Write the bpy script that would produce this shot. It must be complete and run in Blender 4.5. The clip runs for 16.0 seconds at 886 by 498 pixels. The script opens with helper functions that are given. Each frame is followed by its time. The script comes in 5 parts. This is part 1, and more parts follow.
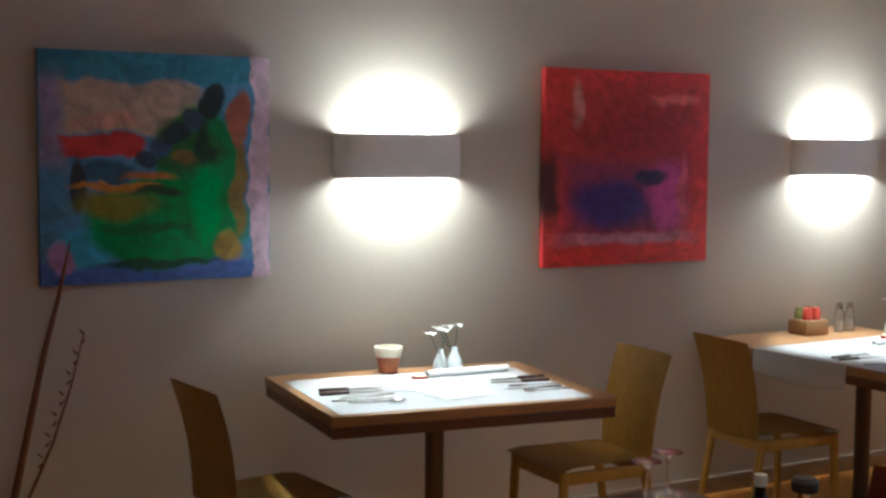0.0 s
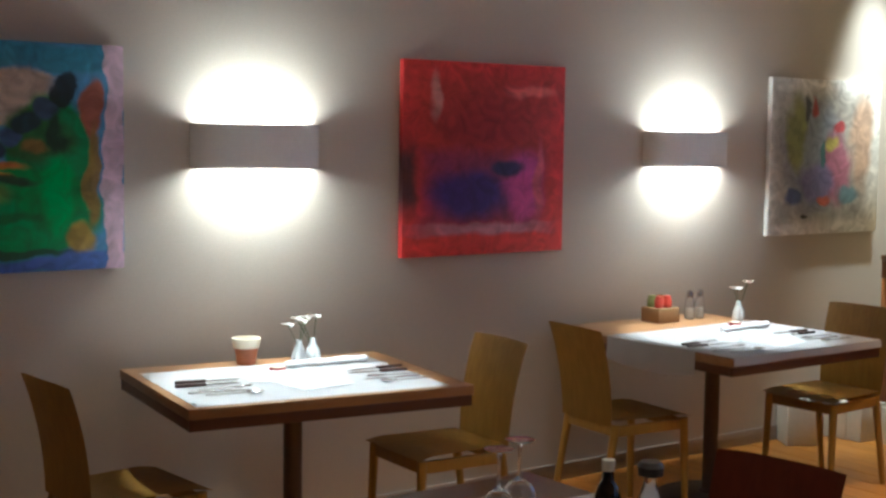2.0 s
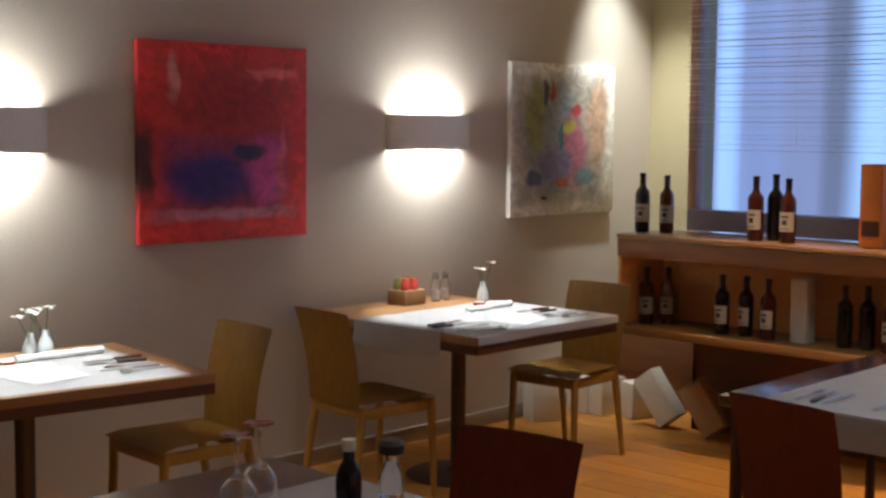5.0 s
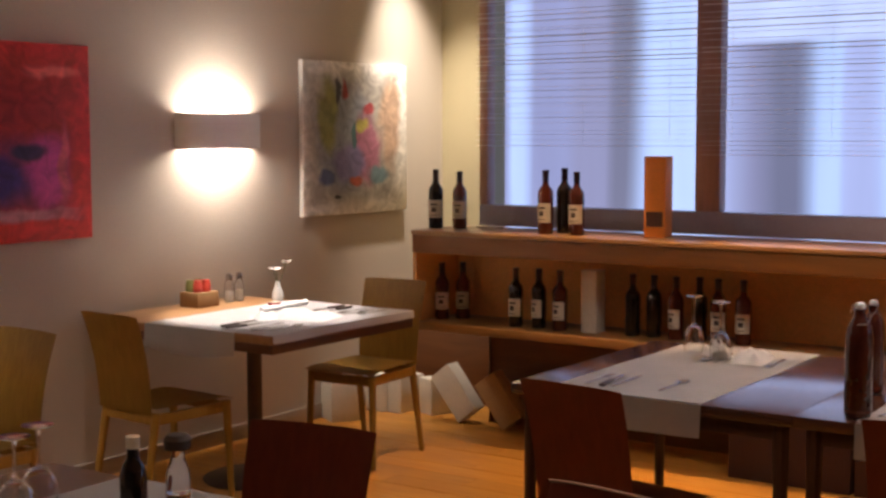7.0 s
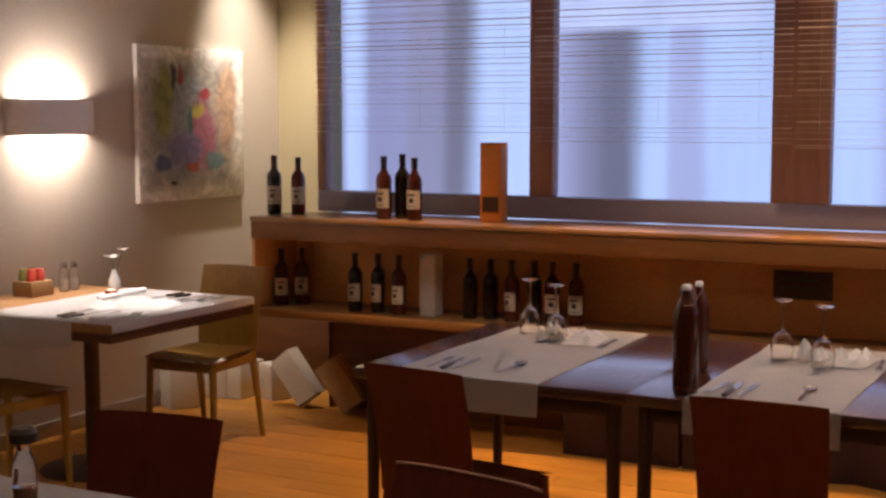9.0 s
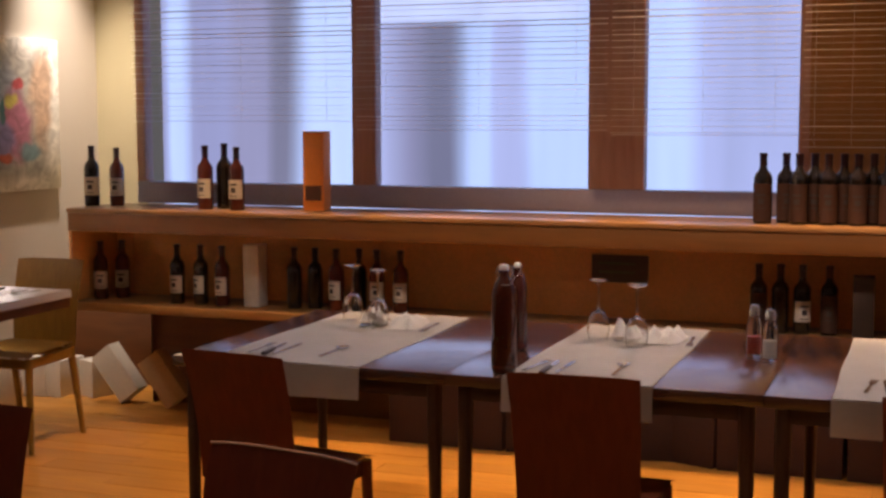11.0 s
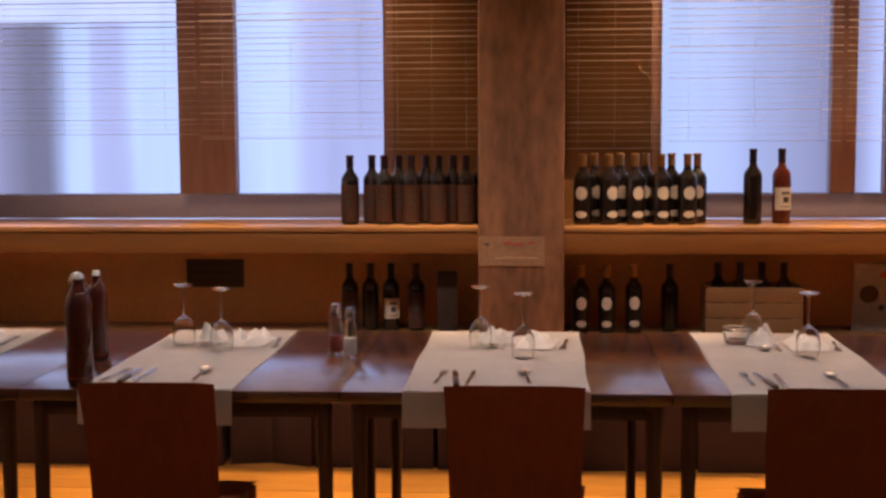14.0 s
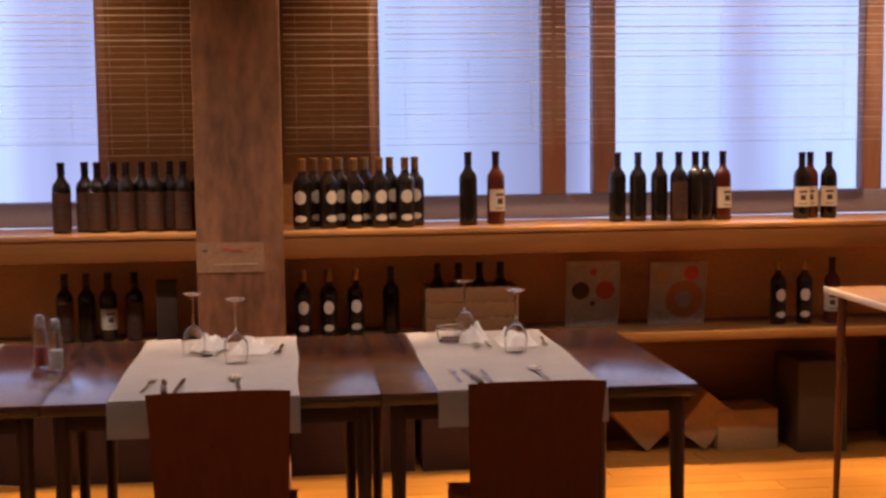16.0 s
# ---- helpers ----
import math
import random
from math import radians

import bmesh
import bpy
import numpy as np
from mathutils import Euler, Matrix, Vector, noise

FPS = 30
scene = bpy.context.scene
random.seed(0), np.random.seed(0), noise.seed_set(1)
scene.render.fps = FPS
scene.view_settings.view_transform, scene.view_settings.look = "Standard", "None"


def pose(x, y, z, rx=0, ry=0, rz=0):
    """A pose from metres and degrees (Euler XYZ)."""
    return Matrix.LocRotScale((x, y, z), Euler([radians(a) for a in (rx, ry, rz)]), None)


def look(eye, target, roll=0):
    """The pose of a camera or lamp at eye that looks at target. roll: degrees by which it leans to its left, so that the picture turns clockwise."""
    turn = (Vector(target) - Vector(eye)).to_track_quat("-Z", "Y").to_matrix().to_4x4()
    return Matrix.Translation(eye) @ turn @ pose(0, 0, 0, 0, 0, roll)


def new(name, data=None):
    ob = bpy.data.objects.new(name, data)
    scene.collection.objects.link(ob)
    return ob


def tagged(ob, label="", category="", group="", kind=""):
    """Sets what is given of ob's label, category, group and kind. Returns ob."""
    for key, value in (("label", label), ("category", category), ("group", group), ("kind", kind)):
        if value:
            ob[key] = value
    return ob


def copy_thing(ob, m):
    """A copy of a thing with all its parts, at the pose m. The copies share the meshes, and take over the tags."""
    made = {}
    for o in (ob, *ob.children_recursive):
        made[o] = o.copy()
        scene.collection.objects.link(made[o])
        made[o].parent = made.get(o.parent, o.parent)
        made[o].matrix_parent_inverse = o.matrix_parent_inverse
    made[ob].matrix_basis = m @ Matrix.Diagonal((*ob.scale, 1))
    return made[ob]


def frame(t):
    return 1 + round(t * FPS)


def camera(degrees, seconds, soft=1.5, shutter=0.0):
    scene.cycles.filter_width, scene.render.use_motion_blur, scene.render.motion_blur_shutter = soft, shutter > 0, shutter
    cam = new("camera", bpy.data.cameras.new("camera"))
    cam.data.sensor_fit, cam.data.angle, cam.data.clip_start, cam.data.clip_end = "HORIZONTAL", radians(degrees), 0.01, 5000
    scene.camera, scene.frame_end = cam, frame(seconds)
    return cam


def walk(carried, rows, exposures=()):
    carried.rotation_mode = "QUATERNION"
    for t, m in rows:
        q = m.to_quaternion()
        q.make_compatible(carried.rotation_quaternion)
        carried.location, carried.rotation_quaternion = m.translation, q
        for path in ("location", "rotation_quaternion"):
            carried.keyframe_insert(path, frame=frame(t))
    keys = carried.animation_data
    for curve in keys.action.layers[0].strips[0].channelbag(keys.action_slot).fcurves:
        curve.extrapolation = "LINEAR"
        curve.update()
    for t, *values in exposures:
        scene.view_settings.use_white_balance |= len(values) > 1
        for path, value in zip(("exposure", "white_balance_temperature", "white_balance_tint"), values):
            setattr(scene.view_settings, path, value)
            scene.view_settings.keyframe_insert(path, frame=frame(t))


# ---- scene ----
# camera: seconds, place, yaw, pitch, roll
cam = camera(36.5, 16.0, soft=2.8)
PATH = [
    (0, -0.108, -0.978, 1.621, 59.18, -4.48, 0.50),
    (0.5, -0.106, -0.981, 1.623, 58.14, -4.60, 0.47),
    (1, -0.099, -0.978, 1.624, 57.08, -4.67, 0.49),
    (1.5, -0.089, -0.976, 1.624, 55.21, -4.75, 0.54),
    (2, -0.078, -0.973, 1.629, 53.35, -4.88, 0.83),
    (2.5, -0.078, -0.974, 1.626, 51.62, -4.94, 0.74),
    (3, -0.079, -0.961, 1.620, 50.21, -5.07, 0.46),
    (3.5, -0.068, -0.956, 1.613, 48.51, -4.98, 0.41),
    (4, -0.081, -0.940, 1.609, 46.65, -4.94, 0.49),
    (6.5, -0.104, -0.866, 1.559, 36.50, -5.09, 0.12),
    (7, -0.091, -0.862, 1.549, 34.32, -4.83, -0.11),
    (7.5, -0.097, -0.893, 1.557, 32.47, -5.07, 0.01),
    (8, -0.093, -0.920, 1.567, 30.21, -5.47, 0.01),
    (8.5, -0.084, -0.931, 1.572, 28.64, -5.59, 0.05),
    (11, -0.036, -0.923, 1.521, 20.07, -5.65, -0.09),
    (11.5, -0.015, -0.910, 1.511, 17.73, -5.77, 0.27),
    (12, 0.021, -0.892, 1.509, 15.54, -5.78, 0.17),
    (12.5, 0.055, -0.882, 1.514, 13.05, -5.71, -0.08),
    (13, 0.076, -0.885, 1.522, 10.27, -5.71, -0.40),
    (13.5, 0.094, -0.897, 1.523, 7.57, -5.54, -0.37),
    (14, 0.116, -0.907, 1.520, 4.25, -5.54, -0.32),
    (14.5, 0.148, -0.912, 1.521, 2.26, -5.27, -0.41),
    (15, 0.189, -0.913, 1.514, -0.47, -5.06, -0.42),
    (15.5, 0.223, -0.918, 1.502, -3.36, -4.88, -0.23),
    (16, 0.240, -0.911, 1.504, -6.42, -5.28, -0.65),
]


def eye_pose(x, y, z, yaw, pitch, roll):
    way = Vector((-math.sin(radians(yaw)) * math.cos(radians(pitch)), math.cos(radians(yaw)) * math.cos(radians(pitch)), math.sin(radians(pitch))))
    return look((x, y, z), Vector((x, y, z)) + way, roll)


walk(cam, [(t, eye_pose(*r)) for t, *r in PATH],
     exposures=[(0.0, 0.20, 4900, -7), (1.8, 0.20, 4900, -6), (2.7, 0.10, 4900, -6), (3.5, -0.12, 4900, -5), (4.2, -0.12, 4900, -5), (6.5, 0.10, 6400, 14), (7.4, 0.07, 6400, 14), (8.5, -0.10, 6400, 15), (10.8, -0.02, 6500, 17), (11.1, 0.08, 6500, 17), (16.0, 0.14, 6400, 20)])

# ---- world and lights ----
world = bpy.data.worlds.new("evening_sky")
scene.world = world
world.use_nodes = True
wn = world.node_tree.nodes
sky = wn.new("ShaderNodeTexSky")
sky.sky_type, sky.sun_disc, sky.sun_elevation, sky.sun_rotation = "NISHITA", False, radians(20), radians(200)
world.node_tree.links.new(sky.outputs[0], wn["Background"].inputs[0])
wn["Background"].inputs[1].default_value = 0.08


def lamp(name, kind, m, watts, colour, **more):
    data = bpy.data.lights.new(name, kind)
    data.energy, data.color = watts, colour
    if kind == "AREA":
        data.shape, data.size, data.size_y = "RECTANGLE", more["size"], more["size_y"]
        data.spread = radians(more.get("spread", 180))
    if kind == "SPOT":
        data.spot_size, data.spot_blend, data.shadow_soft_size = radians(more["cone"]), more.get("blend", 0.6), 0.04
    ob = new(name, data)
    ob.matrix_world = m
    return ob


WARM = (1.0, 0.87, 0.70)
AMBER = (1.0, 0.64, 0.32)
# colours of the unseen fill lamps over the room and the long row
ROOM_FILL = (1.0, 0.74, 0.48)
LONGROW_FILL = (1.0, 0.88, 0.79)
# wall washers: one lamp up and one down in each body
for ly in (1.588, 4.008):
    lamp("washer_up", "AREA", pose(-4.715, ly, 1.60, 180, 0, 0), 8.0, WARM, size=0.05, size_y=0.36)
    lamp("washer_down", "AREA", pose(-4.715, ly, 1.55, 0, 0, 0), 9.2, WARM, size=0.05, size_y=0.36)
# unseen ceiling spots: a row before the windows, each wall table, room fill, niche
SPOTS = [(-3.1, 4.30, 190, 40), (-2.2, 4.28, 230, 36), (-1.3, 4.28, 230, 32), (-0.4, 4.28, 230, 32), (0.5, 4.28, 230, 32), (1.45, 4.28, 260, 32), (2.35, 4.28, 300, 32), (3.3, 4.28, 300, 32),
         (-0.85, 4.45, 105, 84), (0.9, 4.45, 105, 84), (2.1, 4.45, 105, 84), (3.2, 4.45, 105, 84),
         # fill lamps without a visible source, over the room and the long row
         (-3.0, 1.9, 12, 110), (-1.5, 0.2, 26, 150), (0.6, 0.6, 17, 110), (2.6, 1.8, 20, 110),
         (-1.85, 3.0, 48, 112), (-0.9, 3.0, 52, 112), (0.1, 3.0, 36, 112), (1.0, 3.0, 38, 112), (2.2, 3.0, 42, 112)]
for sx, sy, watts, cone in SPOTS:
    lamp("ceiling_spot_light", "SPOT", pose(sx, sy, 3.05, 0, 0, 0), watts, AMBER if sy > 4 else (ROOM_FILL if sy < 2.5 else LONGROW_FILL), cone=cone)
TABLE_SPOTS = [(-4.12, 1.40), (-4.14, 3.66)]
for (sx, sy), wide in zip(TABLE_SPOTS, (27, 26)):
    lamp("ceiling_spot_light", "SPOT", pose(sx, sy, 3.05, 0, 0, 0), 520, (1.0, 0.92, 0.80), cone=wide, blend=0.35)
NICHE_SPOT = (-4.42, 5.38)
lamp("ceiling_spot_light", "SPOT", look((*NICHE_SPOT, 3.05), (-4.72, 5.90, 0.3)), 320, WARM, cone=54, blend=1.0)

# ---- materials ----
MATS = {}


def nodes_of(name):
    m = bpy.data.materials.new(name)
    m.use_nodes = True
    MATS[name] = m
    return m, m.node_tree.nodes, m.node_tree.links, m.node_tree.nodes["Principled BSDF"]


def material(name, colour, rough=0.5, var=0.15, scale=6.0, stretch=(1, 1, 1), bump=0.05, metal=0.0, fine=60.0, coat=0.0, rand=0.0, rough_var=0.1):
    """Colour with stains at a large and a small scale, uneven gloss and a fine relief."""
    m, n, l, b = nodes_of(name)
    co = n.new("ShaderNodeTexCoord")
    mp = n.new("ShaderNodeMapping")
    mp.inputs["Scale"].default_value = stretch
    l.new(co.outputs["Object"], mp.inputs["Vector"])
    big, small = n.new("ShaderNodeTexNoise"), n.new("ShaderNodeTexNoise")
    big.inputs["Scale"].default_value, small.inputs["Scale"].default_value = scale, fine
    big.inputs["Detail"].default_value, small.inputs["Detail"].default_value = 5, 4
    for t in (big, small):
        l.new(mp.outputs["Vector"], t.inputs["Vector"])
    add = n.new("ShaderNodeMath")
    add.operation = "ADD"
    l.new(big.outputs["Fac"], add.inputs[0])
    l.new(small.outputs["Fac"], add.inputs[1])
    val = n.new("ShaderNodeMapRange")
    val.inputs["From Min"].default_value, val.inputs["From Max"].default_value = 0.6, 1.4
    val.inputs["To Min"].default_value, val.inputs["To Max"].default_value = 1 - var, 1 + var
    l.new(add.outputs[0], val.inputs["Value"])
    hsv = n.new("ShaderNodeHueSaturation")
    hsv.inputs["Color"].default_value = (*colour, 1)
    if rand:
        info = n.new("ShaderNodeObjectInfo")
        vr = n.new("ShaderNodeMapRange")
        vr.inputs["To Min"].default_value, vr.inputs["To Max"].default_value = 1 - rand, 1 + rand
        l.new(info.outputs["Random"], vr.inputs["Value"])
        mul = n.new("ShaderNodeMath")
        mul.operation = "MULTIPLY"
        l.new(val.outputs[0], mul.inputs[0])
        l.new(vr.outputs[0], mul.inputs[1])
        l.new(mul.outputs[0], hsv.inputs["Value"])
    else:
        l.new(val.outputs[0], hsv.inputs["Value"])
    l.new(hsv.outputs["Color"], b.inputs["Base Color"])
    rr = n.new("ShaderNodeMapRange")
    rr.inputs["To Min"].default_value, rr.inputs["To Max"].default_value = max(0.02, rough - rough_var), min(1, rough + rough_var)
    l.new(big.outputs["Fac"], rr.inputs["Value"])
    l.new(rr.outputs[0], b.inputs["Roughness"])
    b.inputs["Metallic"].default_value = metal
    b.inputs["Coat Weight"].default_value = coat
    if bump:
        bp = n.new("ShaderNodeBump")
        bp.inputs["Strength"].default_value, bp.inputs["Distance"].default_value = bump, 0.01
        l.new(add.outputs[0], bp.inputs["Height"])
        l.new(bp.outputs[0], b.inputs["Normal"])
    return m


def wood(name, dark, light, rough=0.4, axis="Y", scale=5.0, coat=0.0, rand=0.0):
    """Wood with long grain along one axis."""
    m, n, l, b = nodes_of(name)
    co = n.new("ShaderNodeTexCoord")
    mp = n.new("ShaderNodeMapping")
    mp.inputs["Scale"].default_value = {"X": (0.12, 1, 1), "Y": (1, 0.12, 1), "Z": (1, 1, 0.12)}[axis]
    l.new(co.outputs["Object"], mp.inputs["Vector"])
    grain, stain = n.new("ShaderNodeTexNoise"), n.new("ShaderNodeTexNoise")
    grain.inputs["Scale"].default_value, grain.inputs["Detail"].default_value, grain.inputs["Distortion"].default_value = scale * 9, 6, 0.6
    stain.inputs["Scale"].default_value = scale * 0.6
    for t in (grain, stain):
        l.new(mp.outputs["Vector"], t.inputs["Vector"])
    mixf = n.new("ShaderNodeMath")
    mixf.operation = "MULTIPLY_ADD"
    mixf.inputs[1].default_value = 0.6
    l.new(grain.outputs["Fac"], mixf.inputs[0])
    half = n.new("ShaderNodeMath")
    half.operation = "MULTIPLY"
    half.inputs[1].default_value = 0.5
    l.new(stain.outputs["Fac"], half.inputs[0])
    l.new(half.outputs[0], mixf.inputs[2])
    ramp = n.new("ShaderNodeValToRGB")
    ramp.color_ramp.elements[0].position, ramp.color_ramp.elements[0].color = 0.35, (*dark, 1)
    ramp.color_ramp.elements[1].position, ramp.color_ramp.elements[1].color = 0.75, (*light, 1)
    l.new(mixf.outputs[0], ramp.inputs["Fac"])
    out = ramp.outputs["Color"]
    if rand:
        info, vr, hsv = n.new("ShaderNodeObjectInfo"), n.new("ShaderNodeMapRange"), n.new("ShaderNodeHueSaturation")
        vr.inputs["To Min"].default_value, vr.inputs["To Max"].default_value = 1 - rand, 1 + rand
        l.new(info.outputs["Random"], vr.inputs["Value"])
        l.new(vr.outputs[0], hsv.inputs["Value"])
        l.new(out, hsv.inputs["Color"])
        out = hsv.outputs["Color"]
    l.new(out, b.inputs["Base Color"])
    rr = n.new("ShaderNodeMapRange")
    rr.inputs["To Min"].default_value, rr.inputs["To Max"].default_value = max(0.03, rough - 0.1), rough + 0.12
    l.new(stain.outputs["Fac"], rr.inputs["Value"])
    l.new(rr.outputs[0], b.inputs["Roughness"])
    b.inputs["Coat Weight"].default_value, b.inputs["Coat Roughness"].default_value = coat, 0.19
    b.inputs["Coat IOR"].default_value = 1.65
    bp = n.new("ShaderNodeBump")
    bp.inputs["Strength"].default_value, bp.inputs["Distance"].default_value = 0.08, 0.004
    l.new(grain.outputs["Fac"], bp.inputs["Height"])
    l.new(bp.outputs[0], b.inputs["Normal"])
    return m


def glass(name, colour=(1, 1, 1), rough=0.0, ior=1.45):
    m, n, l, b = nodes_of(name)
    b.inputs["Base Color"].default_value = (*colour, 1)
    b.inputs["Transmission Weight"].default_value = 1
    b.inputs["Roughness"].default_value, b.inputs["IOR"].default_value = rough, ior
    return m


def glowing(name, colour, strength):
    m, n, l, b = nodes_of(name)
    b.inputs["Emission Color"].default_value = (*colour, 1)
    b.inputs["Emission Strength"].default_value = strength
    return m


PLASTER = material("wall_paint", (0.56, 0.50, 0.44), 0.85, 0.05, 1.3, bump=0.06, fine=110)
CREAM = material("cream_paint", (0.46, 0.40, 0.25), 0.8, 0.05, 1.5, bump=0.05, fine=90)
CEIL = material("ceiling_paint", (0.66, 0.60, 0.52), 0.9, 0.04, 1.2, bump=0.03)
# tone lightened to make up for the light missing under the ledge
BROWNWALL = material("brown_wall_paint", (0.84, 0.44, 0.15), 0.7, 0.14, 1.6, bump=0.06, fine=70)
# darker copy of the brown wall, contrast behind the slats put into the colour
PIER = material("brown_wall_darker", (0.32, 0.155, 0.055), 0.7, 0.15, 1.8, bump=0.06, fine=70)
FLOOR = wood("floor_wood", (0.42, 0.165, 0.022), (0.62, 0.30, 0.055), 0.38, "X", 3.0, rand=0.14)
JOINT = material("floor_joint", (0.12, 0.06, 0.02), 0.8, 0.1)
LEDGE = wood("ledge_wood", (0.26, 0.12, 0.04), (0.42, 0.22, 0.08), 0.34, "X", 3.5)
# ledge wood again, the shade of its front put into the colour
SHADEDFRONT = wood("shaded_ledge_wood", (0.185, 0.070, 0.012), (0.27, 0.108, 0.020), 0.5, "X", 3.5)
# dark brown that stands in for the shade low under shelf and niche
SHADEPANEL = wood("shade_panel_wood", (0.11, 0.04, 0.012), (0.18, 0.07, 0.02), 0.5, "X", 3.0)
SHELF = wood("shelf_wood", (0.22, 0.105, 0.03), (0.34, 0.175, 0.055), 0.42, "X", 3.5)
TABLE = wood("table_wood", (0.24, 0.115, 0.045), (0.38, 0.20, 0.085), 0.3, "Y", 4.0)
DARKTABLE = wood("dark_table_wood", (0.045, 0.018, 0.012), (0.085, 0.034, 0.022), 0.20, "X", 4.0, coat=1.0)
CHAIR = wood("chair_wood", (0.25, 0.128, 0.017), (0.39, 0.215, 0.034), 0.42, "Z", 5.0, rand=0.08)
EDGE = wood("table_edge_wood", (0.07, 0.024, 0.010), (0.13, 0.045, 0.02), 0.4, "Y", 4.0)
DARKLEG = wood("dark_leg_wood", (0.035, 0.014, 0.008), (0.06, 0.024, 0.014), 0.55, "Z", 5.0)
# pale wood that paints the light line on a chair's top edge
EDGEGLINT = wood("edge_glint_wood", (0.36, 0.20, 0.12), (0.50, 0.31, 0.20), 0.4, "X", 5.0)
# same chair wood, the shade of the backlit chairs put into the colour
SHADEDCHAIR = wood("shaded_chair_wood", (0.125, 0.020, 0.004), (0.19, 0.034, 0.008), 0.5, "Z", 5.0, coat=0.08, rand=0.1)
PILLAR = material("pillar_plaster", (0.20, 0.095, 0.047), 0.7, 0.6, 5.5, (1, 1, 0.35), 0.16, fine=26)
# wood colour lightened for the window glare that bleeds over the bars
FRAME = wood("window_frame_wood", (0.34, 0.18, 0.14), (0.50, 0.30, 0.235), 0.42, "Z", 4.0)
RAIL = material("grey_rail_paint", (0.33, 0.31, 0.42), 0.36, 0.10, 5, bump=0.02)
BASEBOARD = wood("baseboard_wood", (0.30, 0.24, 0.20), (0.42, 0.35, 0.29), 0.5, "Y", 4.0)
CLOTH = material("runner_cloth", (0.66, 0.63, 0.63), 0.9, 0.08, 8, bump=0.12, fine=260)
RUNNER = material("long_runner_cloth", (0.60, 0.565, 0.56), 0.9, 0.09, 8, bump=0.12, fine=260)
NAPKIN = material("napkin_cloth", (0.86, 0.84, 0.83), 0.9, 0.05, 9, bump=0.1, fine=200)
IRON = material("dark_iron", (0.09, 0.06, 0.05), 0.5, 0.15, 9, bump=0.03, metal=0.4)
STEEL = material("cutlery_steel", (0.62, 0.60, 0.58), 0.22, 0.08, 10, bump=0.01, metal=1.0)
DARKSTEEL = material("dark_handle", (0.05, 0.025, 0.02), 0.35, 0.1, 10)
GLASS = glass("clear_glass", (1, 1, 1), 0.0, 1.55)
PANE = glass("window_glass", (0.93, 0.96, 1.0), 0.0, 1.02)
WINE = material("dark_bottle_glass", (0.012, 0.008, 0.006), 0.10, 0.2, 12, bump=0.0, coat=0.4, rand=0.3, rough_var=0.04)
REDBOTTLE = material("red_brown_bottle_glass", (0.075, 0.014, 0.008), 0.12, 0.2, 12, bump=0.0, coat=0.4, rand=0.3, rough_var=0.04)
GREENBOTTLE = material("green_bottle_glass", (0.018, 0.030, 0.014), 0.12, 0.2, 12, bump=0.0, coat=0.4, rough_var=0.04)
FOIL = material("bottle_foil", (0.03, 0.01, 0.012), 0.3, 0.15, 20, bump=0.02, metal=0.3, rand=0.3)
GOLDFOIL = material("gold_foil", (0.42, 0.24, 0.08), 0.3, 0.15, 20, bump=0.02, metal=0.7)
LABEL = material("paper_label", (0.62, 0.56, 0.46), 0.75, 0.08, 20, bump=0.03)
NOTICE = material("stained_notice_paper", (0.27, 0.155, 0.085), 0.8, 0.25, 12, bump=0.05)
CARD = material("faded_card", (0.37, 0.31, 0.29), 0.75, 0.25, 14, bump=0.03)
KRAFT = material("kraft_paper", (0.38, 0.27, 0.16), 0.8, 0.12, 9, bump=0.05)
GREYLABEL = material("brown_paper_label", (0.062, 0.022, 0.010), 0.7, 0.1, 20, bump=0.03)
INK = material("label_ink", (0.05, 0.035, 0.03), 0.6, 0.1, 20, bump=0)
REDINK = material("red_ink", (0.35, 0.05, 0.03), 0.6, 0.1, 20, bump=0)
ORANGEBOX = material("orange_cardboard", (0.78, 0.27, 0.04), 0.55, 0.1, 6, bump=0.03)
BROWNBOX = material("brown_cardboard", (0.24, 0.13, 0.05), 0.8, 0.1, 7, bump=0.06)
KRAFTBOX = material("tan_cardboard", (0.40, 0.25, 0.11), 0.8, 0.14, 7, bump=0.06)
WHITEBOX = material("white_cardboard", (0.66, 0.62, 0.54), 0.7, 0.08, 7, bump=0.04)
GREENBOX = material("green_cardboard", (0.09, 0.10, 0.045), 0.7, 0.1, 7, bump=0.04)
# near-black tone that carries the darkness under the shelf
NEARBLACKBOX = material("near_black_box", (0.034, 0.009, 0.003), 0.8, 0.2, 7, bump=0.05)
SIGNBOARD = material("stained_sign_board", (0.085, 0.048, 0.030), 0.6, 0.2, 9, bump=0.04)
DARKBOX = material("dark_box", (0.045, 0.03, 0.022), 0.6, 0.15, 7, bump=0.04)
LAMPBODY = material("lamp_metal", (0.80, 0.78, 0.76), 0.5, 0.04, 8, bump=0.01, metal=0.0)
BULB = glowing("lamp_tube_glow", (1.0, 0.82, 0.62), 40)
POT = material("terracotta_pot", (0.36, 0.13, 0.06), 0.7, 0.15, 15)
WAX = material("cream_rim", (0.74, 0.68, 0.54), 0.5, 0.05, 15)
FROST = material("milky_glass", (0.78, 0.80, 0.80), 0.25, 0.04, 12, bump=0.0)
PETAL = material("white_petal", (0.85, 0.83, 0.80), 0.6, 0.05, 30)
STEM = material("green_stem", (0.07, 0.13, 0.04), 0.6, 0.2, 30)
BRANCH = material("dry_branch_bark", (0.16, 0.055, 0.025), 0.8, 0.3, 20, bump=0.2)
BLIND, bn, bl, bb = nodes_of("blind_slat")
bb.inputs["Base Color"].default_value, bb.inputs["Roughness"].default_value = (0.86, 0.80, 0.70, 1), 0.5
